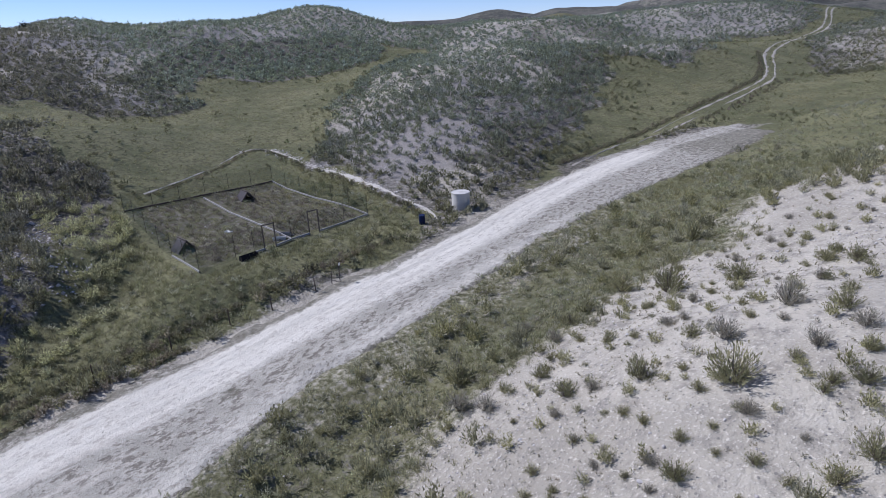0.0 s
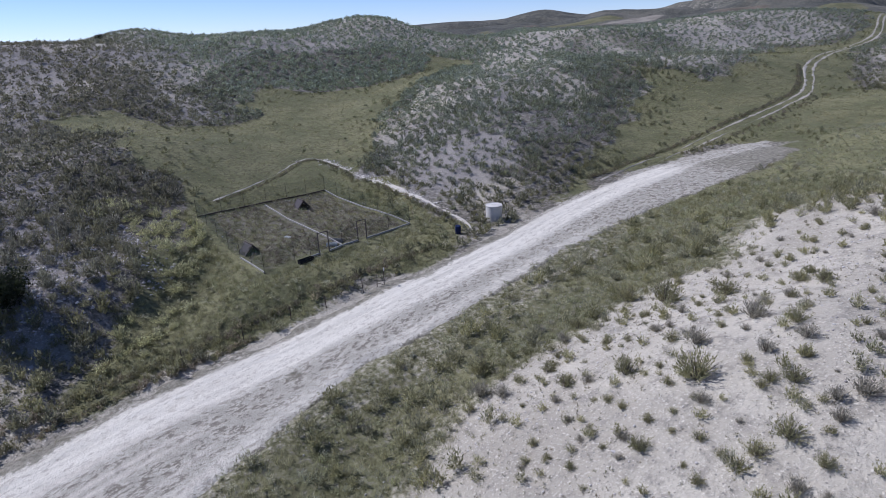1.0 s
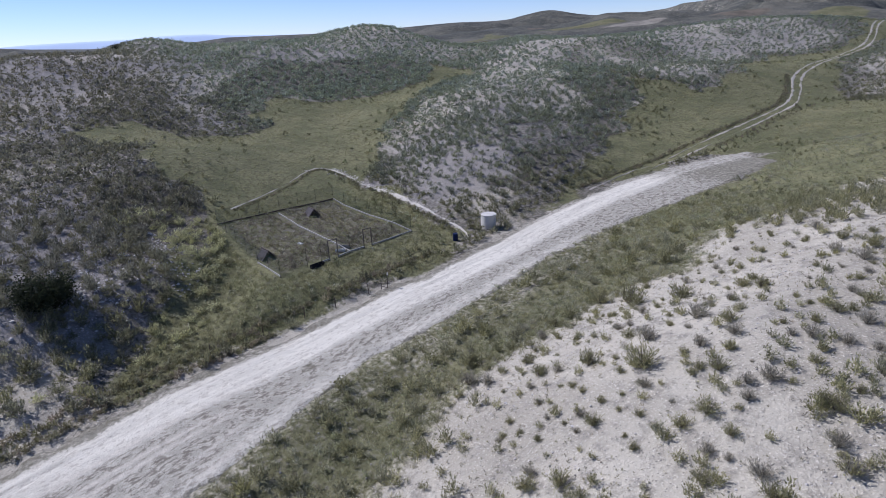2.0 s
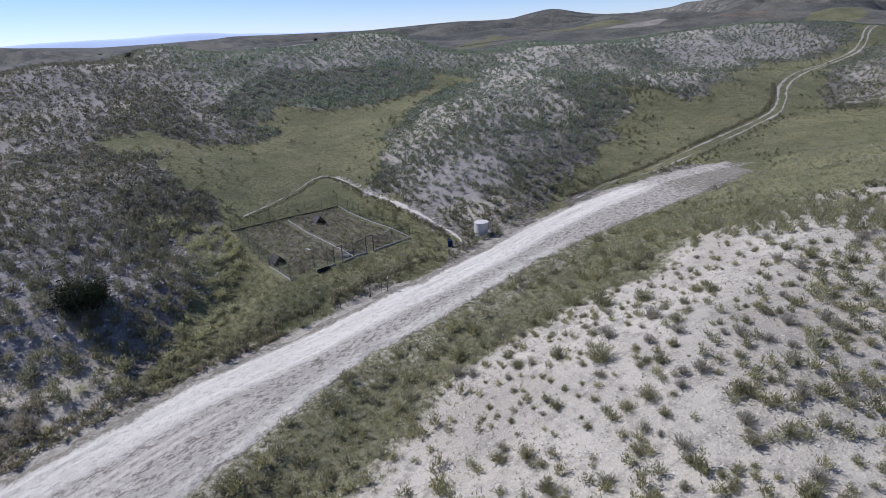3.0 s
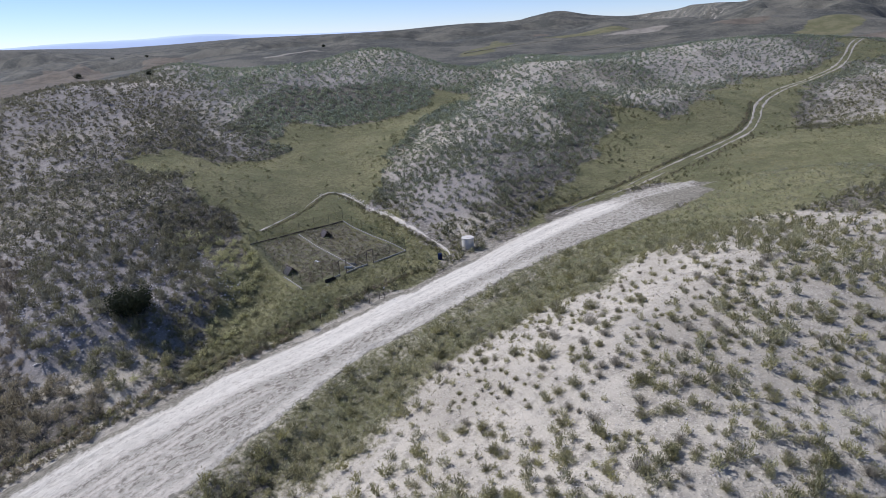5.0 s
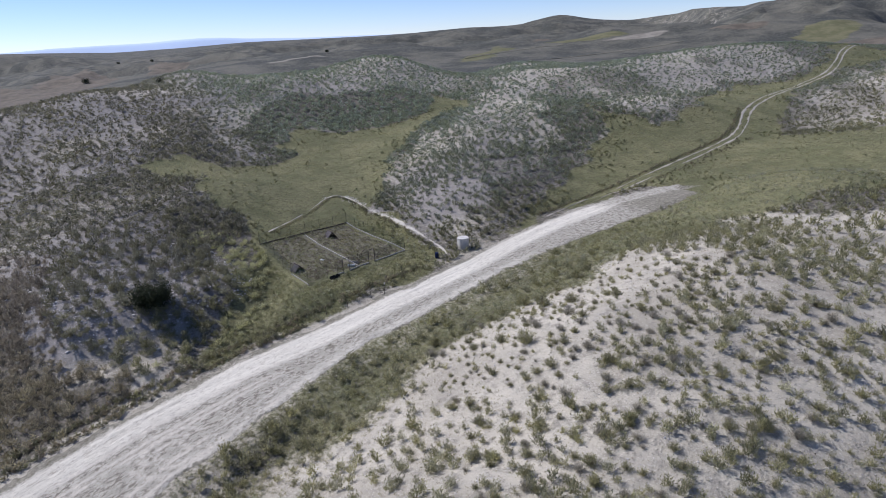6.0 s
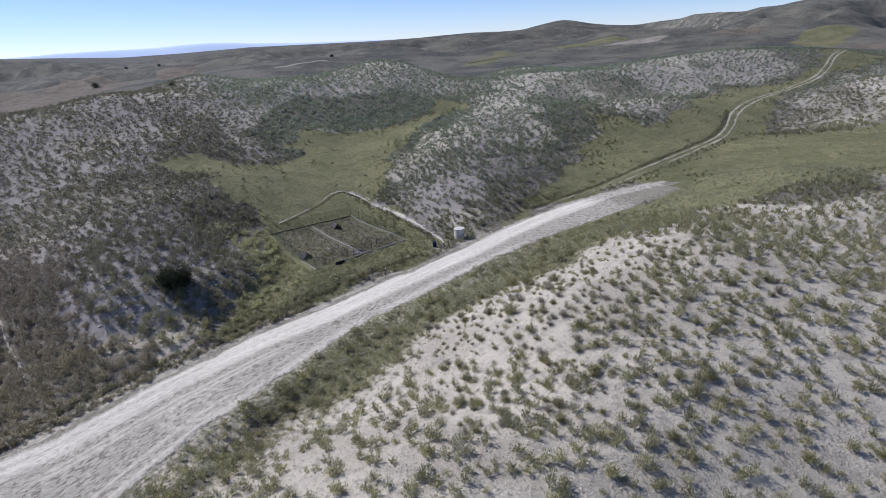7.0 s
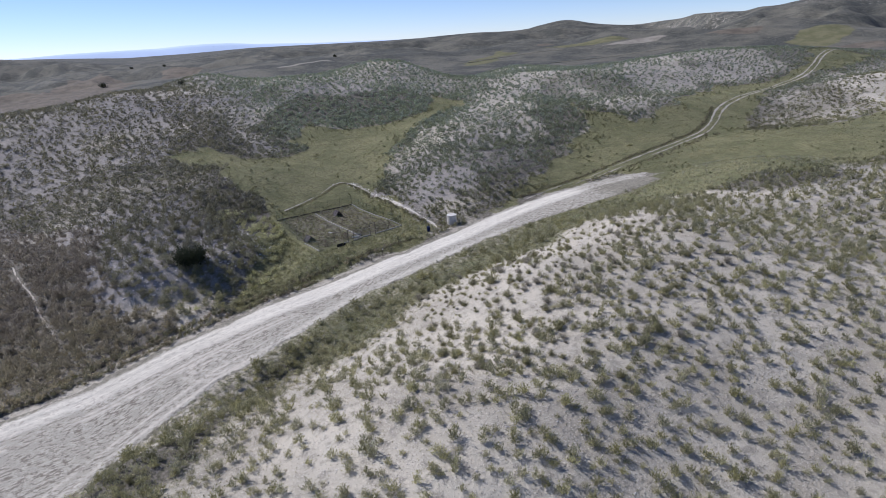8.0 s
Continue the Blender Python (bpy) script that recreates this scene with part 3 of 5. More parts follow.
def build_ground():
    outer = 60 * 1.13 ** np.arange(1, 36)
    outer = outer[outer < 4700]
    xs = np.concatenate([(-1700 - outer)[::-1], steps((-1700, -760, 22), (-760, -520, 10), (-520, -200, 4.5), (-200, -112, 1.5), (-112, -66, 0.95), (-66, 32, 0.70), (32, 60, 2.0)), 60 + outer])
    ys = np.concatenate([(-45 - outer)[::-1], steps((-45, -30, 1.0), (-30, 62, 0.70), (62, 130, 0.95), (130, 270, 1.5), (270, 560, 5), (560, 1000, 15), (1000, 2000, 22)), 2000 + outer])
    gx, gy = np.meshgrid(xs, ys, indexing="ij")
    z = height(gx, gy)
    z = z - 0.14 * smooth(0.15, 0.9, in_strip(gx, gy))
    meadow, scrub, _ = cover(gx, gy)
    far = smooth(190, 300, np.hypot(gx + 30, gy - 30))
    # greyer gravel on the west hills, partly standing in for shade and haze
    grey = (0.30 + 0.4 * smooth(110, 60, gy)) * smooth(-42, -58, gx) * smooth(0.32, 0.6, fractal(gx, gy, 22, 45)) + 0.10 * smooth(-42, -58, gx)
    grey = np.maximum(grey, 0.95 * smooth(-42, -48, gx) * smooth(16, 5, gy) * smooth(-100, -72, gx))
    n, k = gx.shape
    idx = np.arange(n * k).reshape(n, k)
    faces = np.stack([idx[:-1, :-1], idx[1:, :-1], idx[1:, 1:], idx[:-1, 1:]], -1).reshape(-1, 4)
    verts = np.stack([gx, gy, z], -1).reshape(-1, 3)
    me = mesh_of("ground", verts, faces, GROUND, np.stack([meadow, scrub, far, grey], -1).reshape(-1, 4), "cover", flat=False)
    fields = me.color_attributes.new("field", "FLOAT_COLOR", "POINT")
    rgba = np.ones((n * k, 4), np.float32)
    for kind in range(3):
        rgba[:, kind] = sown(kind, gx, gy).ravel()
    fields.data.foreach_set("color", rgba.ravel())
    tagged(new("ground", me), "pale stony hills with grassy hollows under scrub", "ground", kind="structure")


def build_strip():
    ys = np.arange(-88, 93.2, 0.4)
    u = np.linspace(0, 1, 84)
    gy, gu = np.meshgrid(ys, u, indexing="ij")
    ragged = (fractal(gy, gu * 0 + 3, 4, 51) - 0.5) * 1.6
    left, right = strip_left(gy) + ragged, strip_right(gy) + (fractal(gy, gu * 0 + 9, 4, 52) - 0.5) * 2.0
    gx = left + gu * (right - left)
    across, width = gu * (right - left), right - left
    edge = np.minimum(across, width - across)
    z = height(gx, gy, False) + 0.05 * smooth(0, 0.5, edge) - 0.06 * smooth(0.4, 0.0, edge)
    z = z + (fractal(gx, gy, 1.1, 55) - 0.5) * 0.05 - 0.04 * np.exp(-((across - 1.3) / 0.35) ** 2) - 0.04 * np.exp(-((across - 3.0) / 0.35) ** 2)
    inward = gx - strip_left(gy)
    beyond = strip_right(gy) - gx
    lane = smooth(7.0, 3.6, inward) * smooth(0.5, 2.2, inward)
    lane = np.maximum(lane, 0.5 * smooth(3.4, 1.2, beyond) * smooth(0.1, 0.8, beyond) * smooth(60, 40, gy))
    lane = lane * (1 - 0.35 * np.exp(-((inward - 1.1) / 0.3) ** 2) - 0.35 * np.exp(-((inward - 2.9) / 0.3) ** 2))
    low = smooth(8, -14, gy)
    lane = np.maximum(lane, 0.22 * low * smooth(0.42, 0.62, fractal(across, gy * 0.08, 1.6, 57)))
    lane = lane * (1 - 0.7 * smooth(68, 76, gy)) * (1 - 0.32 * low)
    weeds = 0.36 * smooth(0.40, 0.72, fractal(gx, gy, 5, 58)) * smooth(3.4, 5.0, across) * smooth(0.3, 2.2, width - across) * (1 - 0.6 * low)
    weeds = np.maximum(weeds, 0.85 * np.exp(-((gx + 30.5) / 0.9) ** 2 - ((gy - 11.5) / 0.8) ** 2))
    weeds = np.maximum(weeds, smooth(1.3, 0.0, edge) * 0.95)
    weeds = np.maximum(weeds, 0.95 * smooth(2.8, 0.8, across) * (0.4 + fractal(gx, gy, 3, 69)) * smooth(56, 40, gy))
    weeds = np.maximum(weeds, 0.55 * smooth(84, 93, gy))
    weeds = np.maximum(weeds, 0.8 * smooth(66, 78, gy) * smooth(2.5, 5.0, across))
    weeds = np.maximum(weeds, 0.40 * smooth(4, -8, gy) * smooth(6.0, 8.5, inward) * smooth(0.5, 2.5, width - across))
    z = z - 0.22 * smooth(1.5, 0.1, edge) * smooth(0.40, 0.58, fractal(gx, gy, 1.6, 66)) - 0.35 * smooth(88.5, 91, gy) - 0.24 * smooth(82, 90, gy) * smooth(0.36, 0.55, fractal(gx, gy, 2.6, 68))
    ring = np.abs(np.hypot(gx - RING[0], gy - RING[1]) - RING[2])
    grain = 0.75 * np.exp(-(ring / 0.30) ** 2) * smooth(0.3, 0.5, fractal(gx, gy, 2, 65)) + 0.6 * np.exp(-((ring - 1.1) / 0.28) ** 2) * smooth(0.4, 0.55, fractal(gx, gy, 2, 67))
    for way, line in ((beyond, 1.7), (beyond, 3.4), (inward, 5.3), (inward, 7.1), (inward, 7.9)):
        bend = line + (fractal(gy, gy * 0 + line, 30, 70) - 0.5) * 1.6
        grain = np.maximum(grain, 0.75 * np.exp(-((way - bend) / 0.26) ** 2) * smooth(14, -2, gy) * smooth(0.25, 0.5, fractal(gx, gy, 4, 71)))
    n, k = gx.shape
    idx = np.arange(n * k).reshape(n, k)
    faces = np.stack([idx[:-1, :-1], idx[:-1, 1:], idx[1:, 1:], idx[1:, :-1]], -1).reshape(-1, 4)
    me = mesh_of("road", np.stack([gx, gy, z], -1).reshape(-1, 3), faces, STRIP, np.stack([lane, weeds, grain], -1).reshape(-1, 3), "lane", flat=False)
    layer = me.attributes.new("run", "FLOAT_VECTOR", "POINT")
    layer.data.foreach_set("vector", np.stack([inward, gy, gy * 0], -1).astype(np.float32).ravel())
    tagged(new("road", me), "wide graded strip of pale crushed gravel with worn lanes", "gravel road", kind="structure")


def curve_points(line, gap):
    """Points along a line, rounded at its corners, with normals."""
    p = np.array(line, float)
    for _ in range(3):
        q = np.empty((2 * len(p), 2))
        q[0::2], q[1::2] = p * 1.0, p * 1.0
        q[1:-1:2], q[2::2] = 0.75 * p[:-1] + 0.25 * p[1:], 0.25 * p[:-1] + 0.75 * p[1:]
        p = q
    d = np.r_[0, np.cumsum(np.hypot(*np.diff(p, axis=0).T))]
    keep = np.r_[True, np.diff(d) > 1e-6]
    s = np.arange(0, d[-1], gap)
    p = np.stack([np.interp(s, d[keep], p[keep, 0]), np.interp(s, d[keep], p[keep, 1])], 1)
    t = np.gradient(p, axis=0)
    t /= np.linalg.norm(t, axis=1)[:, None]
    return p, np.stack([-t[:, 1], t[:, 0]], 1), s


def ribbon(name, line, width, offset=0.0, gap=0.6, seed=61, lift=0.05, mat=DUST, gaps=0.0, swell=(0, 1, 0)):
    """A worn path of uneven width that lies on the ground."""
    p, n, s = curve_points(line, gap)
    wide = width * (0.55 + 0.9 * fractal(s, s * 0 + seed, 5, seed))
    wide = wide * (1 + swell[2] * np.exp(-((s - swell[0]) / swell[1]) ** 2))
    wide = wide * (0.25 + 1.5 * value_noise(s, s * 0, 1.1, seed + 5))
    if gaps:
        wide = wide * smooth(gaps - 0.12, gaps + 0.1, fractal(s, s * 0 + seed, 11, seed + 3))
    side = (fractal(s, s * 0 + 7.7, 9, seed + 1) - 0.5) * 0.5 + (value_noise(s, s * 0 + 2.2, 0.9, seed + 2) - 0.5) * 0.6 * width + offset
    cols = np.linspace(-0.5, 0.5, 7)
    xy = p[:, None, :] + n[:, None, :] * (side[:, None] + cols[None, :] * wide[:, None])[..., None]
    z = height(xy[..., 0], xy[..., 1]) + lift * np.cos(cols * 2.6)[None, :] - 0.03 - 0.05 * (wide < 0.1)[:, None]
    k, c = z.shape
    idx = np.arange(k * c).reshape(k, c)
    faces = np.stack([idx[:-1, 1:], idx[:-1, :-1], idx[1:, :-1], idx[1:, 1:]], -1).reshape(-1, 4)
    return new(name, mesh_of(name, np.dstack([xy, z]).reshape(-1, 3), faces, mat, flat=False))


build_ground()
build_strip()
for off, seed in ((-0.85, 61), (0.85, 67)):
    tagged(ribbon("road", TRACK[7:], 0.52, off, seed=seed, lift=0.11), "pale wheel rut of a two-track dirt road", "dirt road", kind="structure")
    tagged(ribbon("road", TRACK[1:8], 0.42, off, seed=seed + 20, lift=0.10, gaps=0.36 if off > 0 else 0.48), "faint pale wheel rut overgrown with grass", "dirt road", kind="structure")
tagged(ribbon("path", TRAIL[8:], 0.26, gap=0.25, seed=77, lift=0.09, gaps=0.46, mat=CHALK), "faint pale footpath through the grass", "footpath", kind="structure")
tagged(ribbon("path", TRAIL[:9], 0.44, gap=0.25, seed=71, lift=0.09, gaps=0.42, swell=(22, 9, 2.2), mat=CHALK), "narrow washed-out footpath of pale gravel", "footpath", kind="structure")
tagged(ribbon("path", SIDE_TRAIL, 0.24, gap=0.3, seed=75, lift=0.06, gaps=0.50), "narrow pale footpath through brown scrub", "footpath", kind="structure")


for line, wide, label in (
    ([(-384, 319), (-391, 351), (-383, 398), (-370, 422)], 1.8, "pale dirt track far out on the slope"),
    ([(-308, 340), (-301, 387), (-294, 414), (-283, 435), (-276, 464)], 1.8, "pale dirt track far out on the slope"),
):
    tagged(ribbon("road", line, wide, gap=3, seed=83, lift=0.6, mat=FIELD), label, "dirt road", kind="structure")


def build_mountain():
    """The range beyond the mesas; its base colour holds the blue of the haze."""
    a = np.linspace(radians(118), radians(186), 160)
    rise = np.interp(np.degrees(a), (118, 142.8, 146.7, 150.7, 154.6, 157.9, 159.7, 161.5, 163.3, 165.1, 167.2, 170.5, 174, 175.9, 177.7, 186), (28.6, 28.6, 29.7, 34.4, 39.1, 47.1, 51.1, 63.7, 67.4, 64.1, 54.1, 51.2, 48.5, 40.9, 36.7, 28.7)) + 2 * fractal(a * 40, a * 0, 3, 81)
    rows = []
    for r, f in ((4250, -0.2), (4400, 0.75), (4520, 1.0), (4650, 0.2)):
        rows.append(np.stack([45 + r * np.cos(a), -23 + r * np.sin(a), rise * f], 1))
    v = np.stack(rows)
    idx = np.arange(4 * 160).reshape(4, 160)
    faces = np.stack([idx[:-1, :-1], idx[1:, :-1], idx[1:, 1:], idx[:-1, 1:]], -1).reshape(-1, 4)
    tagged(new("backdrop", mesh_of("backdrop", v.reshape(-1, 3), faces, HAZE, flat=False)), "low mountain range with blue haze painted into its colour", "mountains", kind="structure")


build_mountain()


# ---- plants ----
def brush(rng, stems, blades, long, wide, spread=0.5, top=0.62):
    """A broom-like bush about one metre wide: fine blades along stems that fan out from its foot. Returns verts and faces."""
    v = []
    heads = rng.normal(0, 0.11 * spread, (3, 2))
    for k in range(stems):
        a, lean = rng.uniform(0, 2 * np.pi), 1.3 * rng.uniform(0, 1) ** 0.62
        tip = np.array([math.sin(lean) * math.cos(a) * spread, math.sin(lean) * math.sin(a) * spread, (0.12 + 0.88 * math.cos(lean)) * top])
        tip *= rng.uniform(0.62, 1.08)
        tip[:2] += heads[k % 3]
        foot = np.array([tip[0] * 0.16, tip[1] * 0.16, 0.0])
        along = (tip - foot) / np.linalg.norm(tip - foot)
        for _ in range(blades):
            u = rng.uniform(0.22, 1.0)
            c = foot + (tip - foot) * u + rng.normal(0, 0.030, 3)
            way = along * 0.9 + np.array([0, 0, 0.25]) + rng.normal(0, 0.38, 3)
            way /= np.linalg.norm(way)
            side = np.cross(way, rng.normal(0, 1, 3))
            side *= wide * rng.uniform(0.6, 1.3) / (np.linalg.norm(side) + 1e-6)
            v += [c - side, c + side, c + way * long * rng.uniform(0.5, 1.2)]
    v = np.array(v)
    v[:, 2] = np.maximum(v[:, 2], -0.02)
    return v, np.arange(len(v)).reshape(-1, 3)


def tussock(rng, blades, spread=0.4, top=0.5, wide=0.035):
    """A tuft of grass: narrow blades that lean outwards."""
    v = []
    for _ in range(blades):
        a, r = rng.uniform(0, 2 * np.pi), spread * rng.uniform(0, 1) ** 0.5
        foot = np.array([np.cos(a) * r * 0.6, np.sin(a) * r * 0.6, -0.03])
        tip = np.array([np.cos(a) * r * 1.3, np.sin(a) * r * 1.3, top * rng.uniform(0.5, 1.1)]) + rng.normal(0, 0.05, 3)
        b = rng.uniform(0, 2 * np.pi)
        side = np.array([np.cos(b), np.sin(b), 0]) * wide * rng.uniform(0.6, 1.4)
        v += [foot - side, foot + side, tip]
    return np.array(v), np.arange(len(v)).reshape(-1, 3)


def octahedron(rng):
    """A small angular stone."""
    v = np.array([(1, 0, 0), (-1, 0, 0), (0, 1, 0), (0, -1, 0), (0, 0, 1), (0, 0, -1)]) * 0.5 * rng.uniform(0.5, 1.2, (6, 1))
    v[:, 2] *= 0.7
    f = np.array([(0, 2, 4), (2, 1, 4), (1, 3, 4), (3, 0, 4), (2, 0, 5), (1, 2, 5), (3, 1, 5), (0, 3, 5)])
    return v, f


def scatter(name, templates, x, y, size, colour, label, category, mat=LEAVES, seed=3, tall=1.0, spread=0.40):
    """Joins copies of the templates at the points into one mesh of kind stuff."""
    rng = np.random.default_rng(seed)
    z = height(x, y)
    turn, pick = rng.uniform(0, 2 * np.pi, len(x)), rng.integers(0, len(templates), len(x))
    verts, faces, tints, base = [], [], [], 0
    for k, (tv, tf) in enumerate(templates):
        i = np.nonzero(pick == k)[0]
        if not len(i):
            continue
        c, s = np.cos(turn[i])[:, None], np.sin(turn[i])[:, None]
        sz = size[i][:, None]
        hz = sz * tall * rng.uniform(0.75, 1.25, (len(i), 1))
        px = (tv[None, :, 0] * c - tv[None, :, 1] * s) * sz + x[i][:, None]
        py = (tv[None, :, 0] * s + tv[None, :, 1] * c) * sz + y[i][:, None]
        pz = tv[None, :, 2] * hz + z[i][:, None]
        verts.append(np.stack([px, py, pz], -1).reshape(-1, 3))
        m = len(tv)
        faces.append((tf[None] + (np.arange(len(i)) * m)[:, None, None]).reshape(-1, 3) + base)
        base += m * len(i)
        leafy = (np.repeat(rng.uniform(1 - spread, 1 + spread, (len(i), len(tf))), 3, 1) if m == 3 * len(tf) else rng.uniform(1 - spread, 1 + spread, (len(i), m)))[..., None]
        tints.append((colour[i][:, None, :] * leafy).reshape(-1, 3))
    me = mesh_of(name, np.concatenate(verts), np.concatenate(faces), mat, np.concatenate(tints))
    return tagged(new(name, me), label, category, kind="stuff")


def sprinkle(x0, x1, y0, y1, gap, seed):
    """Uneven points over a rectangle of the plan, about one in each square of the given side."""
    rng = np.random.default_rng(seed)
    gx, gy = np.meshgrid(np.arange(x0, x1, gap), np.arange(y0, y1, gap), indexing="ij")
    x, y = gx.ravel() + rng.uniform(-0.6, 0.6, gx.size) * gap, gy.ravel() + rng.uniform(-0.6, 0.6, gx.size) * gap
    return x, y, rng


OVERFLOWN = [(-290, -60), (-20, -35), (6, -19), (20, -7), (30, 8), (39, 22), (31, 45), (15, 90), (-4, 150), (-28, 240), (-56, 345), (-290, 345)]


def seen_side(x, y):
    """The part of the plan that the flight looks over."""
    return inside(OVERFLOWN, x, y) > 0


def beside(line, offset, gap, wander, seed):
    """Points along a line, set off to its left by offset."""
    rng = np.random.default_rng(seed)
    p, n, _ = curve_points(line, gap)
    p = p + n * (offset + rng.normal(0, wander, len(p)))[:, None]
    return p[:, 0], p[:, 1], rng


def clear(x, y, extra=0.0):
    """Off the strip, the track and the paths."""
    ok = (in_strip(x, y) < -0.1 - extra) & (from_line(TRAIL, x, y) > 0.45 + extra)
    ok &= (np.abs(from_line(TRACK, x, y) - 0.95) > 0.45 + extra) & (np.hypot(x - TANK[0], y - TANK[1]) > 1.35) & (from_line(SIDE_TRAIL, x, y) > 0.15 + 0.5 * extra)
    return ok


def tones(rng, n, *choices):
    """Colours between the choices, at random."""
    c = np.array(choices)
    w = rng.dirichlet(np.full(len(c), 0.7), n)
    return w @ c * rng.uniform(0.8, 1.2, (n, 1))


OLIVE, SAGE, DARK, BROWN = (0.285, 0.272, 0.140), (0.325, 0.315, 0.232), (0.190, 0.188, 0.122), (0.300, 0.245, 0.185)
GREEN = (0.215, 0.235, 0.120)
rng0 = np.random.default_rng(5)
FINE = [brush(rng0, 36, 6, 0.145, 0.0265, 0.50, 0.72) for _ in range(6)]
MIDDLE = [brush(rng0, 19, 4, 0.21, 0.060, 0.53, 0.72) for _ in range(8)]
SMALL = [brush(rng0, 12, 2, 0.22, 0.100, 0.50, 0.62) for _ in range(8)]
SOFT = [brush(rng0, 18, 4, 0.18, 0.032, 0.56, 0.54) for _ in range(8)]
FORBS = [brush(rng0, 6, 2, 0.30, 0.07, 0.5, 0.55) for _ in range(6)]
TUFTS = [tussock(rng0, 26, 0.42, 0.46, 0.016) for _ in range(8)]
PEBBLES = [octahedron(rng0) for _ in range(6)]
THIN = [tussock(rng0, 8, 0.6, 0.20, 0.05) for _ in range(8)]
SHRUBS_A = [(-8.4, 27.5, 1.59), (-9.3, 26.1, 0.55), (-9.5, 24.0, 1.55), (-6.1, 24.0, 1.15), (-6.1, 27.1, 1.26), (-5.1, 25.6, 1.19), (-6.5, 23.0, 0.64), (-7.9, 21.3, 1.87), (-11.5, 21.2, 1.51), (-16.6, 21.1, 0.94), (-6.8, 20.0, 0.96), (-5.0, 22.0, 0.92), (-5.1, 21.5, 0.75), (-4.1, 22.3, 1.22), (-4.5, 24.1, 0.81), (-5.8, 18.1, 0.70), (-8.8, 17.2, 0.72), (-7.7, 16.9, 0.98), (-8.3, 18.3, 0.66), (-4.7, 17.8, 0.61), (-10.6, 16.6, 0.52), (-3.6, 18.3, 1.22), (-3.0, 19.4, 1.39), (-8.2, 16.2, 0.56), (-14.4, 20.0, 1.23), (-13.3, 20.5, 0.86), (-8.9, 20.7, 0.70), (-12.8, 25.8, 0.87)]
SHRUBS_B = [(-12.2, 26.2, 0.67), (-11.0, 24.4, 1.08), (-15.1, 24.2, 0.68), (-13.8, 24.6, 0.57), (-18.3, 24.4, 1.04), (-16.8, 24.5, 0.71), (-18.8, 26.4, 1.31), (-21.1, 25.3, 1.00), (-15.7, 31.3, 2.29), (-7.6, 33.9, 1.32), (-8.9, 34.1, 1.23), (-8.3, 31.4, 0.83), (-6.6, 29.2, 0.77), (-12.4, 32.6, 1.80), (-18.8, 31.6, 1.93), (-10.3, 27.6, 0.58), (-10.1, 21.9, 0.58), (-9.3, 22.7, 0.42), (-10.7, 17.4, 0.46), (-9.3, 16.5, 0.43), (-7.6, 19.1, 0.51), (-7.0, 18.1, 0.43), (-12.1, 17.5, 0.55), (-17.8, 19.8, 0.66), (-17.6, 18.3, 1.29), (-19.0, 17.9, 1.52), (-21.1, 19.8, 1.85)]


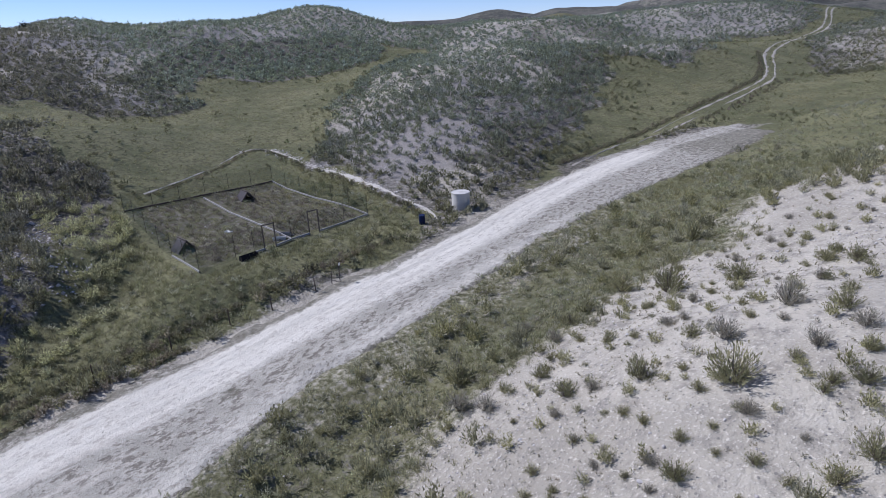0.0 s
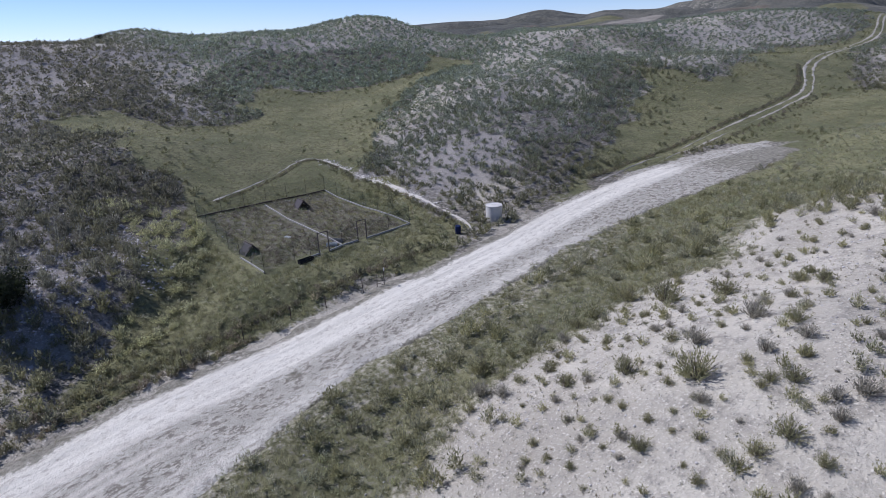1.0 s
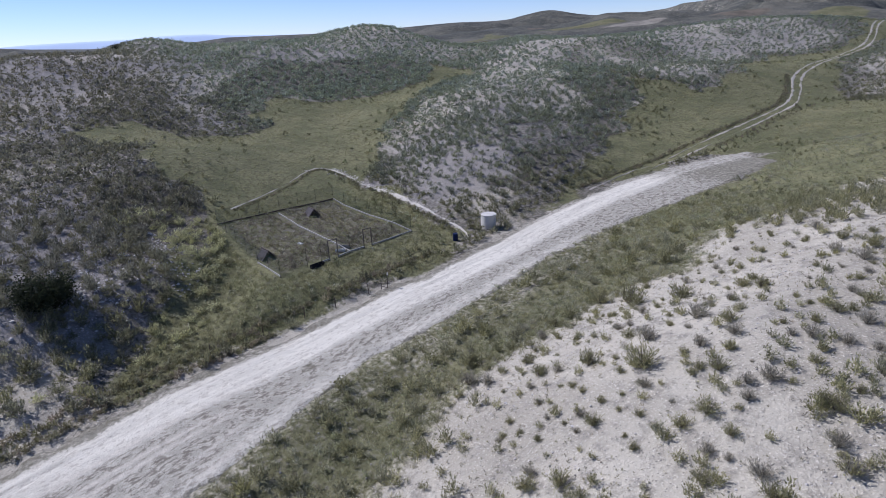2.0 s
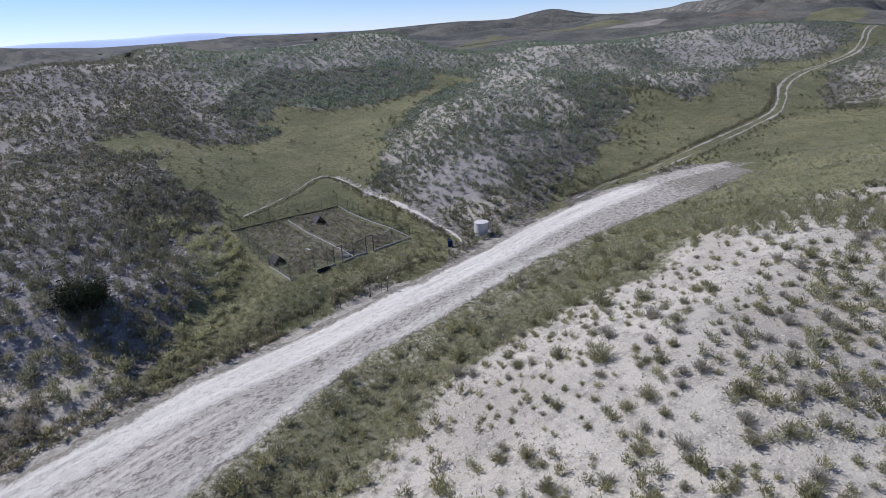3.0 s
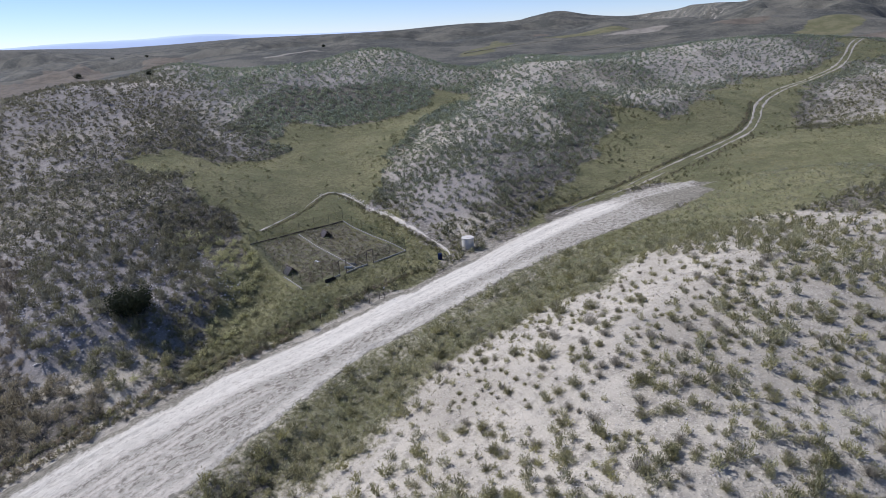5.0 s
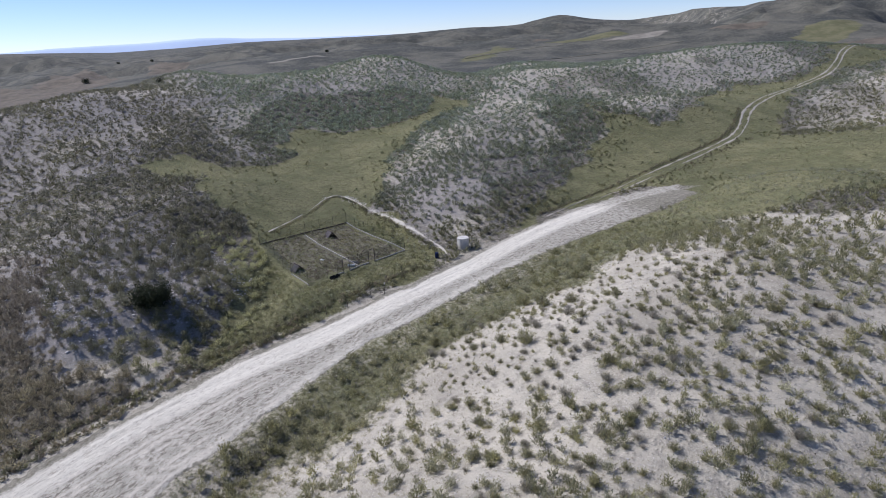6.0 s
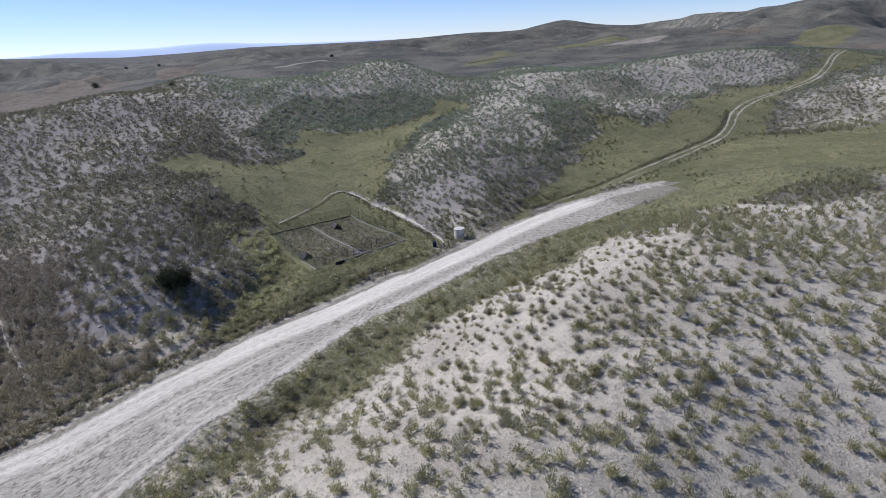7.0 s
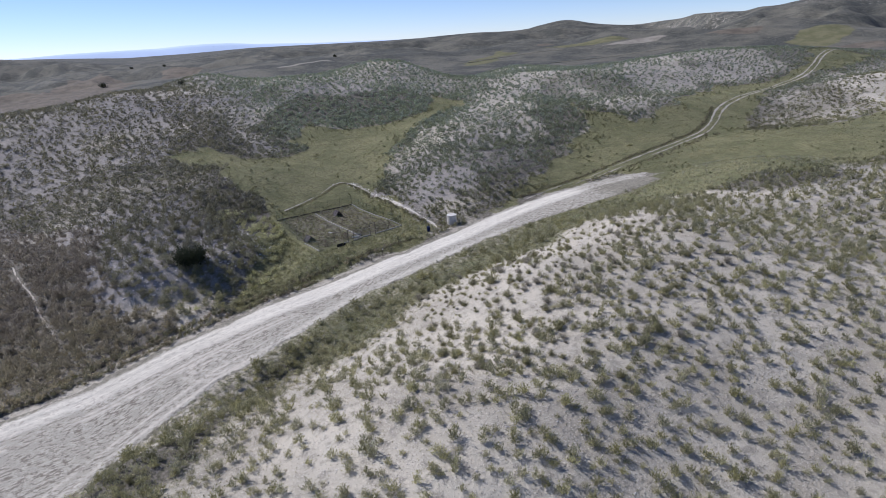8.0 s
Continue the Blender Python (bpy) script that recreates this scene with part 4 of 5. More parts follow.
def plant_slopes():
    """Shrubs of the stony slopes and the scrub, fewer triangles the farther they stand."""
    for area, gap, templates, sizes, seed in (
        ((-30, 34, -40, 62), 0.95, FINE, (0.7, 1.6), 101),
        ((-66, -30, -40, 62), 0.95, MIDDLE, (0.6, 1.3), 106),
        ((-66, -36, -32, 14), 1.0, FINE, (0.8, 1.9), 108),
        ((34, 70, -40, 80), 0.95, FINE, (0.75, 1.65), 109),
        ((-80, -66, -40, 130), 0.88, MIDDLE, (0.6, 1.5), 102),
        ((-130, -80, -40, 130), 0.85, SMALL, (0.7, 1.7), 107),
        ((-66, 34, 62, 150), 1.1, MIDDLE, (0.6, 1.35), 103),
        ((-205, -130, -40, 190), 1.05, SMALL, (0.75, 1.75), 104),
        ((-170, 34, 130, 330), 1.15, SMALL, (0.7, 1.6), 105),
    ):
        x, y, rng = sprinkle(*area, gap, seed)
        keep = seen_side(x, y) & clear(x, y, 0.3) & (inside(PEN, x, y) < -0.6) & (inside(YELLOW_CLUMP, x, y) < -0.5)
        west_bank = (x < -36) & (x > -66) & (y < 14) & (y > -32)
        if seed == 106:
            keep &= ~west_bank
        if seed == 105:
            keep &= ~((x < -130) & (y < 190)) & ~((x > -66) & (y < 150))
        x, y = x[keep], y[keep]
        meadow, scrub, _ = cover(x, y)
        dense = smooth(0.30, 0.65, fractal(x, y, 11, 91))
        face = smooth(-1.0, 4.0, inside(WHITE_FACE, x, y))
        bare = face * smooth(60, 90, y)
        chance = 0.26 + 0.24 * dense + 0.40 * scrub + (0.10 * (x < -66) * smooth(6, 20, y) + 0.10 * (x < -125)) * (1 - bare) + 0.18 * (face - bare) + 0.16 * smooth(-78, -72, x) * smooth(-44, -50, x) * smooth(43, 46, y) * smooth(66, 58, y) + 0.04 * bare + 0.24 * smooth(-16, -6, x) * smooth(38, 50, y) * smooth(120, 100, y) + 0.26 * smooth(-70, -64, x) * smooth(-40, -44, x) * smooth(-22, -17, y) * smooth(3, -3, y) + 0.18 * smooth(-40, -46, x) * smooth(14, 6, y) * (x > -75)
        clumps = smooth(0.40, 0.62, fractal(x, y, 4, 92))
        chance = np.where(inside(MOUND_TOP, x, y) > 0, 0.24 + 0.24 * smooth(-4, 12, x) + (0.16 + 0.16 * smooth(-6, 10, x)) * clumps, chance)
        chance = np.maximum(chance, (0.40 + 0.26 * clumps) * smooth(6, 14, x) * smooth(64, 50, y))
        chance *= 1 - smooth(0.25, 0.8, meadow)
        keep = rng.uniform(0, 1, len(x)) < chance
        x, y, scrub = x[keep], y[keep], scrub[keep]
        size = rng.uniform(sizes[0], sizes[1], len(x)) * (1 + 0.2 * scrub) * np.where(inside(MOUND_TOP, x, y) > 0, 0.62 + 0.34 * smooth(-8, 6, x), 1.0)
        colour = tones(rng, len(x), OLIVE, SAGE, DARK, OLIVE) * (1 - 0.12 * scrub[:, None])
        # leaf tint is darker and bluer towards the west
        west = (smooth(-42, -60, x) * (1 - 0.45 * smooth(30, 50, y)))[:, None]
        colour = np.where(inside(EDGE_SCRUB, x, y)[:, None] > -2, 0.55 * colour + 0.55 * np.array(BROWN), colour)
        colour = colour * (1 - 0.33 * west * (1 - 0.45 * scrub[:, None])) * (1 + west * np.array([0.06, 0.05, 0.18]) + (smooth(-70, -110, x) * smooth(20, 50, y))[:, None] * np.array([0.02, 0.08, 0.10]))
        # sunlit brightness painted into the eastern leaves, pale blue haze into the north-western ones
        sun_lift, haze_lift = smooth(-40, -28, x)[:, None], (smooth(-44, -60, x) * smooth(30, 55, y))[:, None]
        colour = colour * (1 + sun_lift * np.array([0.30, 0.28, 0.20]) + haze_lift * np.array([0.14, 0.26, 0.32]))
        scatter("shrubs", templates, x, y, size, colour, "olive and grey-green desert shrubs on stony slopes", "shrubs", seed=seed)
    # the hill goes on under the flight and behind it
    x, y, rng = sprinkle(-60, 90, -80, 90, 1.3, 195)
    keep = (inside(OVERFLOWN, x, y) <= 0) & clear(x, y, 0.3)
    x, y = x[keep], y[keep]
    meadow, scrub, _ = cover(x, y)
    keep = rng.uniform(0, 1, len(x)) < (0.34 + 0.3 * smooth(0.40, 0.62, fractal(x, y, 4, 92)) + 0.3 * scrub) * (1 - 0.6 * meadow)
    x, y = x[keep], y[keep]
    scatter("shrubs", SMALL, x, y, rng.uniform(0.7, 1.6, len(x)), 1.25 * tones(rng, len(x), OLIVE, SAGE, DARK, OLIVE), "olive and grey-green desert shrubs on stony slopes", "shrubs", seed=196)
    # seedlings and dry forbs between the shrubs
    x, y, rng = sprinkle(-66, 30, -30, 60, 0.50, 151)
    keep = seen_side(x, y) & clear(x, y, 0.1) & (inside(PEN, x, y) < -0.3)
    x, y = x[keep], y[keep]
    meadow, scrub, _ = cover(x, y)
    keep = rng.uniform(0, 1, len(x)) < (1 - meadow) * (0.24 + 0.66 * smooth(0.4, 0.62, fractal(x, y, 7, 99)))
    x, y = x[keep], y[keep]
    scatter("forbs", FORBS, x, y, rng.uniform(0.12, 0.36, len(x)), tones(rng, len(x), SAGE, BROWN, OLIVE), "small dry grey-green forbs on pale gravel", "forbs", seed=152)
    # loose stones on the mound and the spur
    x, y, rng = sprinkle(-66, 30, -20, 56, 0.46, 155)
    keep = seen_side(x, y) & clear(x, y, 0.1)
    x, y = x[keep], y[keep]
    meadow, scrub, _ = cover(x, y)
    keep = rng.uniform(0, 1, len(x)) < (1 - meadow) * (0.12 + 0.8 * smooth(0.45, 0.68, fractal(x, y, 4, 98)))
    x, y = x[keep], y[keep]
    scatter("pebbles", PEBBLES, x, y, 0.06 + 0.22 * rng.uniform(0, 1, len(x)) ** 3, tones(rng, len(x), (0.5, 0.46, 0.42), (0.36, 0.33, 0.31), (0.58, 0.55, 0.51)), "loose pale limestone pebbles", "pebbles", mat=STONES, seed=156, spread=0.1)
    # rubble of the spur and along the washed-out path
    x, y, rng = sprinkle(-68, -43, -18, 13, 0.34, 157)
    keep = (inside(SPUR, x, y) > -0.5) & clear(x, y, 0.1) & (rng.uniform(0, 1, len(x)) < 0.12 + 0.75 * smooth(0.42, 0.6, fractal(x, y, 5, 96)))
    x, y = x[keep], y[keep]
    scatter("rubble", PEBBLES, x, y, 0.12 + 0.50 * rng.uniform(0, 1, len(x)) ** 2.5, tones(rng, len(x), (0.52, 0.49, 0.47), (0.36, 0.34, 0.33), (0.64, 0.61, 0.58)), "angular grey limestone rubble on the spur", "rubble", mat=STONES, seed=158, spread=0.1)
    x, y, rng = beside(TRAIL[1:10], 0.0, 0.05, 0.42, 159)
    scatter("rubble", PEBBLES, x, y, 0.07 + 0.30 * rng.uniform(0, 1, len(x)) ** 3, tones(rng, len(x), (0.62, 0.58, 0.52), (0.50, 0.46, 0.41), (0.40, 0.37, 0.33)), "white limestone rubble along the washed-out path", "rubble", mat=STONES, seed=160, spread=0.1)
    x, y, rng = beside(SIDE_TRAIL[2:], 0.0, 0.06, 0.22, 165)
    scatter("rubble", PEBBLES, x, y, 0.08 + 0.25 * rng.uniform(0, 1, len(x)) ** 2, tones(rng, len(x), (0.58, 0.54, 0.48), (0.48, 0.44, 0.39)), "pale rubble of a narrow washed-out path", "rubble", mat=STONES, seed=166, spread=0.1)
    x, y, rng = beside(TRAIL[2:8], 0.0, 0.028, 0.62, 163)
    keep = rng.uniform(0, 1, len(x)) < smooth(0.30, 0.55, fractal(x, y, 3, 90))
    x, y = x[keep], y[keep]
    scatter("rubble", PEBBLES, x, y, 0.10 + 0.42 * rng.uniform(0, 1, len(x)) ** 3, tones(rng, len(x), (0.66, 0.62, 0.55), (0.56, 0.52, 0.46), (0.46, 0.43, 0.38)), "washed-out white limestone rubble of a dry gully", "rubble", mat=STONES, seed=164, spread=0.1)
    # weeds on the strip
    x, y, rng = sprinkle(-45, 0, -40, 92, 0.34, 161)
    inner = in_strip(x, y)
    weedy = smooth(0.42, 0.68, fractal(x, y, 6, 58)) * smooth(2.5, 4.5, x - strip_left(y)) * smooth(10, 0, -y)
    margin = smooth(0.1, -0.3, inner) * (x < -28) * (y > -35)
    keep = (inner > np.where(x < strip_left(y) + 1, -1.8, 0.05)) & (np.hypot(x - TANK[0], y - TANK[1]) > 1.4) & (rng.uniform(0, 1, len(x)) < 0.30 * margin + 0.03 + 0.30 * smooth(4.5, 6.5, x - strip_left(y)) + 0.35 * weedy + 0.5 * smooth(1.4, 0.1, np.abs(inner)))
    x, y = x[keep], y[keep]
    scatter("weeds", FORBS, x, y, rng.uniform(0.08, 0.25, len(x)), 0.70 * tones(rng, len(x), SAGE, BROWN, (0.30, 0.27, 0.20)), "small grey weeds in the crushed gravel", "weeds", seed=162, tall=0.7)


def plant_meadows():
    """Grass of the hollows and verges, with low bushes in it."""
    for area, gap, templates, sizes, seed, share in (
        ((-70, 22, -40, 76), 0.40, TUFTS, (0.45, 0.95), 111, 1.0),
        ((-66, 4, 50, 140), 0.65, THIN, (0.5, 1.1), 112, 0.8),
        ((-135, -62, 0, 140), 0.65, THIN, (0.5, 1.1), 113, 0.8),
        ((-110, 0, 140, 310), 1.5, THIN, (0.9, 1.8), 114, 0.7),
    ):
        x, y, rng = sprinkle(*area, gap, seed)
        keep = seen_side(x, y) & clear(x, y)
        x, y = x[keep], y[keep]
        meadow, scrub, verge = cover(x, y)
        close = smooth(76, 52, y) * smooth(-70, -62, x)
        share = share * (close if seed == 111 else 1 - close * (seed < 114))
        keep = rng.uniform(0, 1, len(x)) < meadow * share * (0.3 + 0.9 * fractal(x, y, 5, 93))
        x, y, verge = x[keep], y[keep], verge[keep]
        open_ = off_kerbs(x, y)
        x, y, verge = x[open_], y[open_], verge[open_]
        dry = fractal(x, y, 18, 95)[:, None]
        colour = tones(rng, len(x), (0.256, 0.250, 0.132), (0.338, 0.316, 0.182), (0.198, 0.204, 0.104)) + np.array([0.05, 0.035, 0.02]) * smooth(0.5, 0.7, dry)
        colour = colour * ((1.0, 1.0, 0.93) if templates is THIN else (1.05, 1.05, 1.0))
        scatter("grass", templates, x, y, rng.uniform(*sizes, len(x)), colour, "olive-green rough grass of the hollows", "grass", mat=GRASS, seed=seed)
    # low bushes along the strip's verges and round the pen
    x, y, rng = sprinkle(-66, 22, -40, 100, 0.52, 121)
    keep = seen_side(x, y) & (clear(x, y, 0.2) | ((in_strip(x, y) < 0.5) & (x > strip_right(y) - 1)))
    x, y = x[keep], y[keep]
    meadow, scrub, verge = cover(x, y)
    near_pen = inside(BOWL_MEADOW, x, y) > 0
    chance = meadow * np.where(verge > 0, 0.95 * (0.25 + 0.75 * smooth(62, 44, y)), np.where(near_pen & (x > -60), 0.24, 0.0)) * (0.25 + fractal(x, y, 6, 97))
    chance = np.where(inside(PEN, x, y) > -0.5, 0.06 * off_kerbs(x, y), chance)
    keep = rng.uniform(0, 1, len(x)) < chance
    x, y = x[keep], y[keep]
    scatter("bushes", SOFT, x, y, rng.uniform(0.4, 0.9, len(x)), 1.5 * tones(rng, len(x), OLIVE, SAGE, SAGE, (0.25, 0.22, 0.17), GREEN), "low green and brown bushes beside the gravel strip", "bushes", seed=122)
    # dead weeds in the pen
    x, y, rng = sprinkle(-67, -45, 16, 35, 0.5, 124)
    keep = (inside(PEN, x, y) > 0.4) & off_kerbs(x, y) & (rng.uniform(0, 1, len(x)) < 0.40 + 0.6 * smooth(0.36, 0.56, fractal(x, y, 5, 94)))
    x, y = x[keep], y[keep]
    scatter("weeds", SOFT, x, y, rng.uniform(0.35, 0.75, len(x)), tones(rng, len(x), (0.24, 0.20, 0.165), (0.28, 0.235, 0.185), (0.19, 0.19, 0.12)), "dry grey-brown weeds inside the pen", "weeds", seed=125)
    # pale yellow-green bushes below the spur
    x, y, rng = sprinkle(-70, -38, -14, 20, 1.15, 131)
    keep = (inside(YELLOW_BELT, x, y) > 0) & (rng.uniform(0, 1, len(x)) < np.where(inside(YELLOW_CLUMP, x, y) > 0, 0.85, 0.30)) & clear(x, y, 0.5)
    x, y = x[keep], y[keep]
    scatter("bushes", FINE, x, y, rng.uniform(0.9, 2.0, len(x)), 1.0 * tones(rng, len(x), (0.44, 0.43, 0.21), (0.52, 0.51, 0.30), (0.42, 0.41, 0.22)), "rounded pale yellow-green bushes below the stony spur", "bushes", seed=132, tall=0.85)

    # loose bushes where the meadows run out into the scrub
    for area, gap, templates, sizes, seed in (((-80, -40, 0, 140), 0.95, MIDDLE, (0.5, 1.1), 181), ((-135, -80, 0, 140), 1.0, SMALL, (0.5, 1.3), 182), ((-110, 0, 140, 310), 1.3, SMALL, (0.6, 1.4), 183), ((-40, 4, 62, 140), 1.1, MIDDLE, (0.4, 0.9), 184)):
        x, y, rng = sprinkle(*area, gap, seed)
        deep = np.maximum(inside(BOWL_MEADOW, x, y), inside(TRACK_MEADOW, x, y))
        near = seen_side(x, y) & clear(x, y, 0.3) & (deep > -4) & (inside(PEN, x, y) < -0.5)
        x, y, deep = x[near], y[near], deep[near]
        chance = (0.03 + 0.55 * smooth(10, -1, deep)) * smooth(0.36, 0.64, fractal(x, y, 5, 38))
        keep = rng.uniform(0, 1, len(x)) < chance
        x, y = x[keep], y[keep]
        scatter("bushes", templates, x, y, rng.uniform(*sizes, len(x)), tones(rng, len(x), OLIVE, DARK, GREEN, (0.26, 0.235, 0.13)), "scattered olive bushes at the edge of the grass", "bushes", seed=seed + 20)

    # rows of dark grass and bushes on the banks of the track, the path and the strip; the row along TRAIL[6:] also
    # stands in for the bank's shadow
    for line, off, gap, wander, size, seed in ((TRACK[1:9], 2.0, 0.30, 0.22, (0.45, 0.85), 171), (TRACK[2:7], -2.6, 0.5, 0.7, (0.4, 0.8), 172), (TRAIL[6:], 0.85, 0.25, 0.12, (0.3, 0.55), 173), (TRAIL[1:7], 1.2, 0.6, 0.3, (0.4, 0.8), 174), (STRIP_BANK, 0.0, 0.24, 0.3, (0.5, 1.0), 175), (STRIP_EDGE, 0.55, 0.22, 0.3, (0.4, 0.9), 176)):
        x, y, rng = beside(line, off, gap, wander, seed)
        keep = clear(x, y, -0.15)
        x, y = x[keep], y[keep]
        scatter("bushes", MIDDLE, x, y, rng.uniform(*size, len(x)), tones(rng, len(x), OLIVE, DARK, BROWN), "low dark grass and bushes on the bank beside the track", "bushes", seed=seed + 10)


def plant_tank_bushes():
    """Grey-green bushes beside the water tank."""
    rng = np.random.default_rng(191)
    spread = np.array([(1.5, 0.6), (1.9, 1.2), (1.4, 1.5), (2.3, 0.7), (0.9, 2.0), (-0.6, 1.7), (-1.7, -0.6), (-1.2, -1.4), (0.2, -1.6)])
    x, y = TANK[0] + spread[:, 0], TANK[1] + spread[:, 1]
    scatter("bushes", FINE, x, y, np.array([1.3, 1.1, 1.2, 0.9, 1.0, 1.1, 0.9, 0.8, 0.6]), tones(rng, len(x), OLIVE, SAGE, DARK), "grey-green bushes round the water tank", "bushes", seed=192)


def off_kerbs(x, y):
    """Off the pen's kerbs, and thinner inside it."""
    ok = np.ones(len(x), bool)
    for a, b in ((PEN[0], PEN[1]), (PEN[1], PEN[2]), (JUNCTION, DIVIDER_END), (PEN[3], PEN[0])):
        ok &= from_line([a, b], x, y) > 0.65
    return ok


JUNCTION, DIVIDER_END = (-47.0, 25.0), (-64.6, 24.7)
STRIP_BANK = [(-31.5, -28), (-36.2, -9), (-38.8, 2), (-39.3, 12), (-40.2, 23), (-41.5, 32)]
STRIP_EDGE = [(-28.9, -36), (-29.6, -21), (-34.0, -9), (-36.4, 2), (-37.1, 12)]
MOUND_FACE = [(-21, 21), (-19, 33), (-20, 44), (-12, 46), (-4, 38), (-2, 26), (-5, 15), (-14, 11)]
YELLOW_BELT = [(-39, -8), (-42, 0), (-47, 6), (-54, 10), (-63, 9), (-67, 4), (-72, 8), (-66, 16), (-60, 16.2), (-52, 14), (-45, 10), (-39, 3)]
YELLOW_CLUMP = [(-64, 9.2), (-66.5, 14.5), (-60, 16), (-52, 13), (-54, 9.3), (-57, 7.8)]


def shrub(rng, leaf_mat, stems, leaves, leaf):
    """One shrub: an Empty at its foot, twigs and leaves."""
    ob = new("shrub")
    ob.empty_display_size = 0.2
    v, f = brush(rng, stems, leaves, leaf, 0.0150, 0.58, 0.80)
    foliage = new("foliage", mesh_of("foliage", v, f, leaf_mat))
    foliage.parent = ob
    bm = bmesh.new()
    for _ in range(26):
        a, r = rng.uniform(0, 2 * math.pi), rng.uniform(0.05, 0.52)
        tube(bm, (0, 0, -0.04), (math.cos(a) * r, math.sin(a) * r, rng.uniform(0.85, 1.05) * (0.80 - 0.75 * r)), 0.010, 0.003, 3)
    part("woody_base", bm, TWIG, ob, "thin grey-brown twigs")
    return ob


def plant_single_shrubs():
    """The shrubs of the stony mound that one can tell apart."""
    rng = np.random.default_rng(17)
    kinds = [shrub(rng, SHRUB_LEAF, 66, 13, 0.12) for _ in range(5)] + [shrub(rng, GREY_LEAF, 72, 10, 0.13) for _ in range(3)]
    spots_ = [(x, y, w) for x, y, w in SHRUBS_A + SHRUBS_B]
    x, y, r2 = sprinkle(-18, 16, 4, 46, 1.7, 141)
    meadow, scrub, verge = cover(x, y)
    keep = (meadow < 0.3) & clear(x, y, 1.0) & (inside(MOUND_TOP, x, y) > 0) & (r2.uniform(0, 1, len(x)) < 0.75)
    taken = np.array([(a, b) for a, b, _ in spots_])
    for px, py in zip(x[keep], y[keep]):
        if len(spots_) < 290 and np.min(np.hypot(taken[:, 0] - px, taken[:, 1] - py)) > 1.3:
            spots_.append((px, py, r2.uniform(0.5, 1.35) * (0.55 if inside(MOUND_FACE, np.array([px]), np.array([py]))[0] > 0 else 1.0)))
    for i, (px, py, w) in enumerate(spots_):
        grey = 5 + i % 3 if rng.uniform() < 0.35 else int(rng.integers(0, 5))
        src = kinds[grey]
        ob = copy_thing(src, pose(px, py, at(px, py, 0.02), rng.uniform(-6, 6), rng.uniform(-6, 6), rng.uniform(0, 360)))
        ob.scale = (w, w * rng.uniform(0.85, 1.1), w * rng.uniform(0.75, 1.05))
        tagged(ob, "grey-green broom-like shrub on pale gravel" if grey > 4 else "olive-green desert shrub on pale gravel", "shrub", "shrubs on the stony mound")
    for src in kinds:
        for o in (*src.children_recursive, src):
            bpy.data.objects.remove(o)


MOUND_TOP = [(-18, 20), (-19, 32), (-17, 44), (-2, 46), (16, 40), (16, 14), (4, 4), (-6, 10), (-13, 14)]


def dark_tree(x, y, wide, tall, seed, label="dense dark evergreen tree, low and rounded, on stony slope", leaf=1.0, count=2600):
    """A dense dark evergreen bush with a few limbs."""
    rng = np.random.default_rng(seed)
    ob = tagged(new("tree"), label, "tree")
    bm = bmesh.new()
    tips = []
    tube(bm, (0, 0, -0.15), (0.05, 0.02, tall * 0.35), 0.16, 0.12, 8)
    for k in range(9):
        a = k * 2.4 + rng.uniform(-0.3, 0.3)
        r = wide * 0.36 * rng.uniform(0.5, 1.0)
        tip = (math.cos(a) * r, math.sin(a) * r, tall * rng.uniform(0.45, 0.85))
        tube(bm, (0.03, 0.01, tall * rng.uniform(0.1, 0.3)), tip, 0.08, 0.03, 6)
        tips.append(tip)
    part("trunk", bm, BARK, ob, "short trunk with spreading limbs")
    v = []
    for _ in range(count):
        c = np.array(tips[rng.integers(0, len(tips))]) * rng.uniform(0.6, 1.1) * np.array([1, 1, rng.uniform(0.35, 1.0)])
        d = rng.normal(0, 1, 3)
        d /= np.linalg.norm(d)
        p = c + d * np.array([wide * 0.22, wide * 0.22, tall * 0.24]) * rng.uniform(0.4, 1.0) ** 0.5
        p[2] = max(p[2], 0.08)
        side = np.cross(d, rng.normal(0, 1, 3))
        side /= np.linalg.norm(side)
        up = np.cross(side, d) + d * 0.6
        s = rng.uniform(0.10, 0.22) * leaf
        v += [p - side * s * 0.5, p + side * s * 0.5, p + up * s]
    crown = new("crown", mesh_of("crown", np.array(v), np.arange(len(v)).reshape(-1, 3), TREE_LEAF))
    crown.parent = ob
    ob.matrix_world = pose(x, y, at(x, y, 0.05))
    return ob


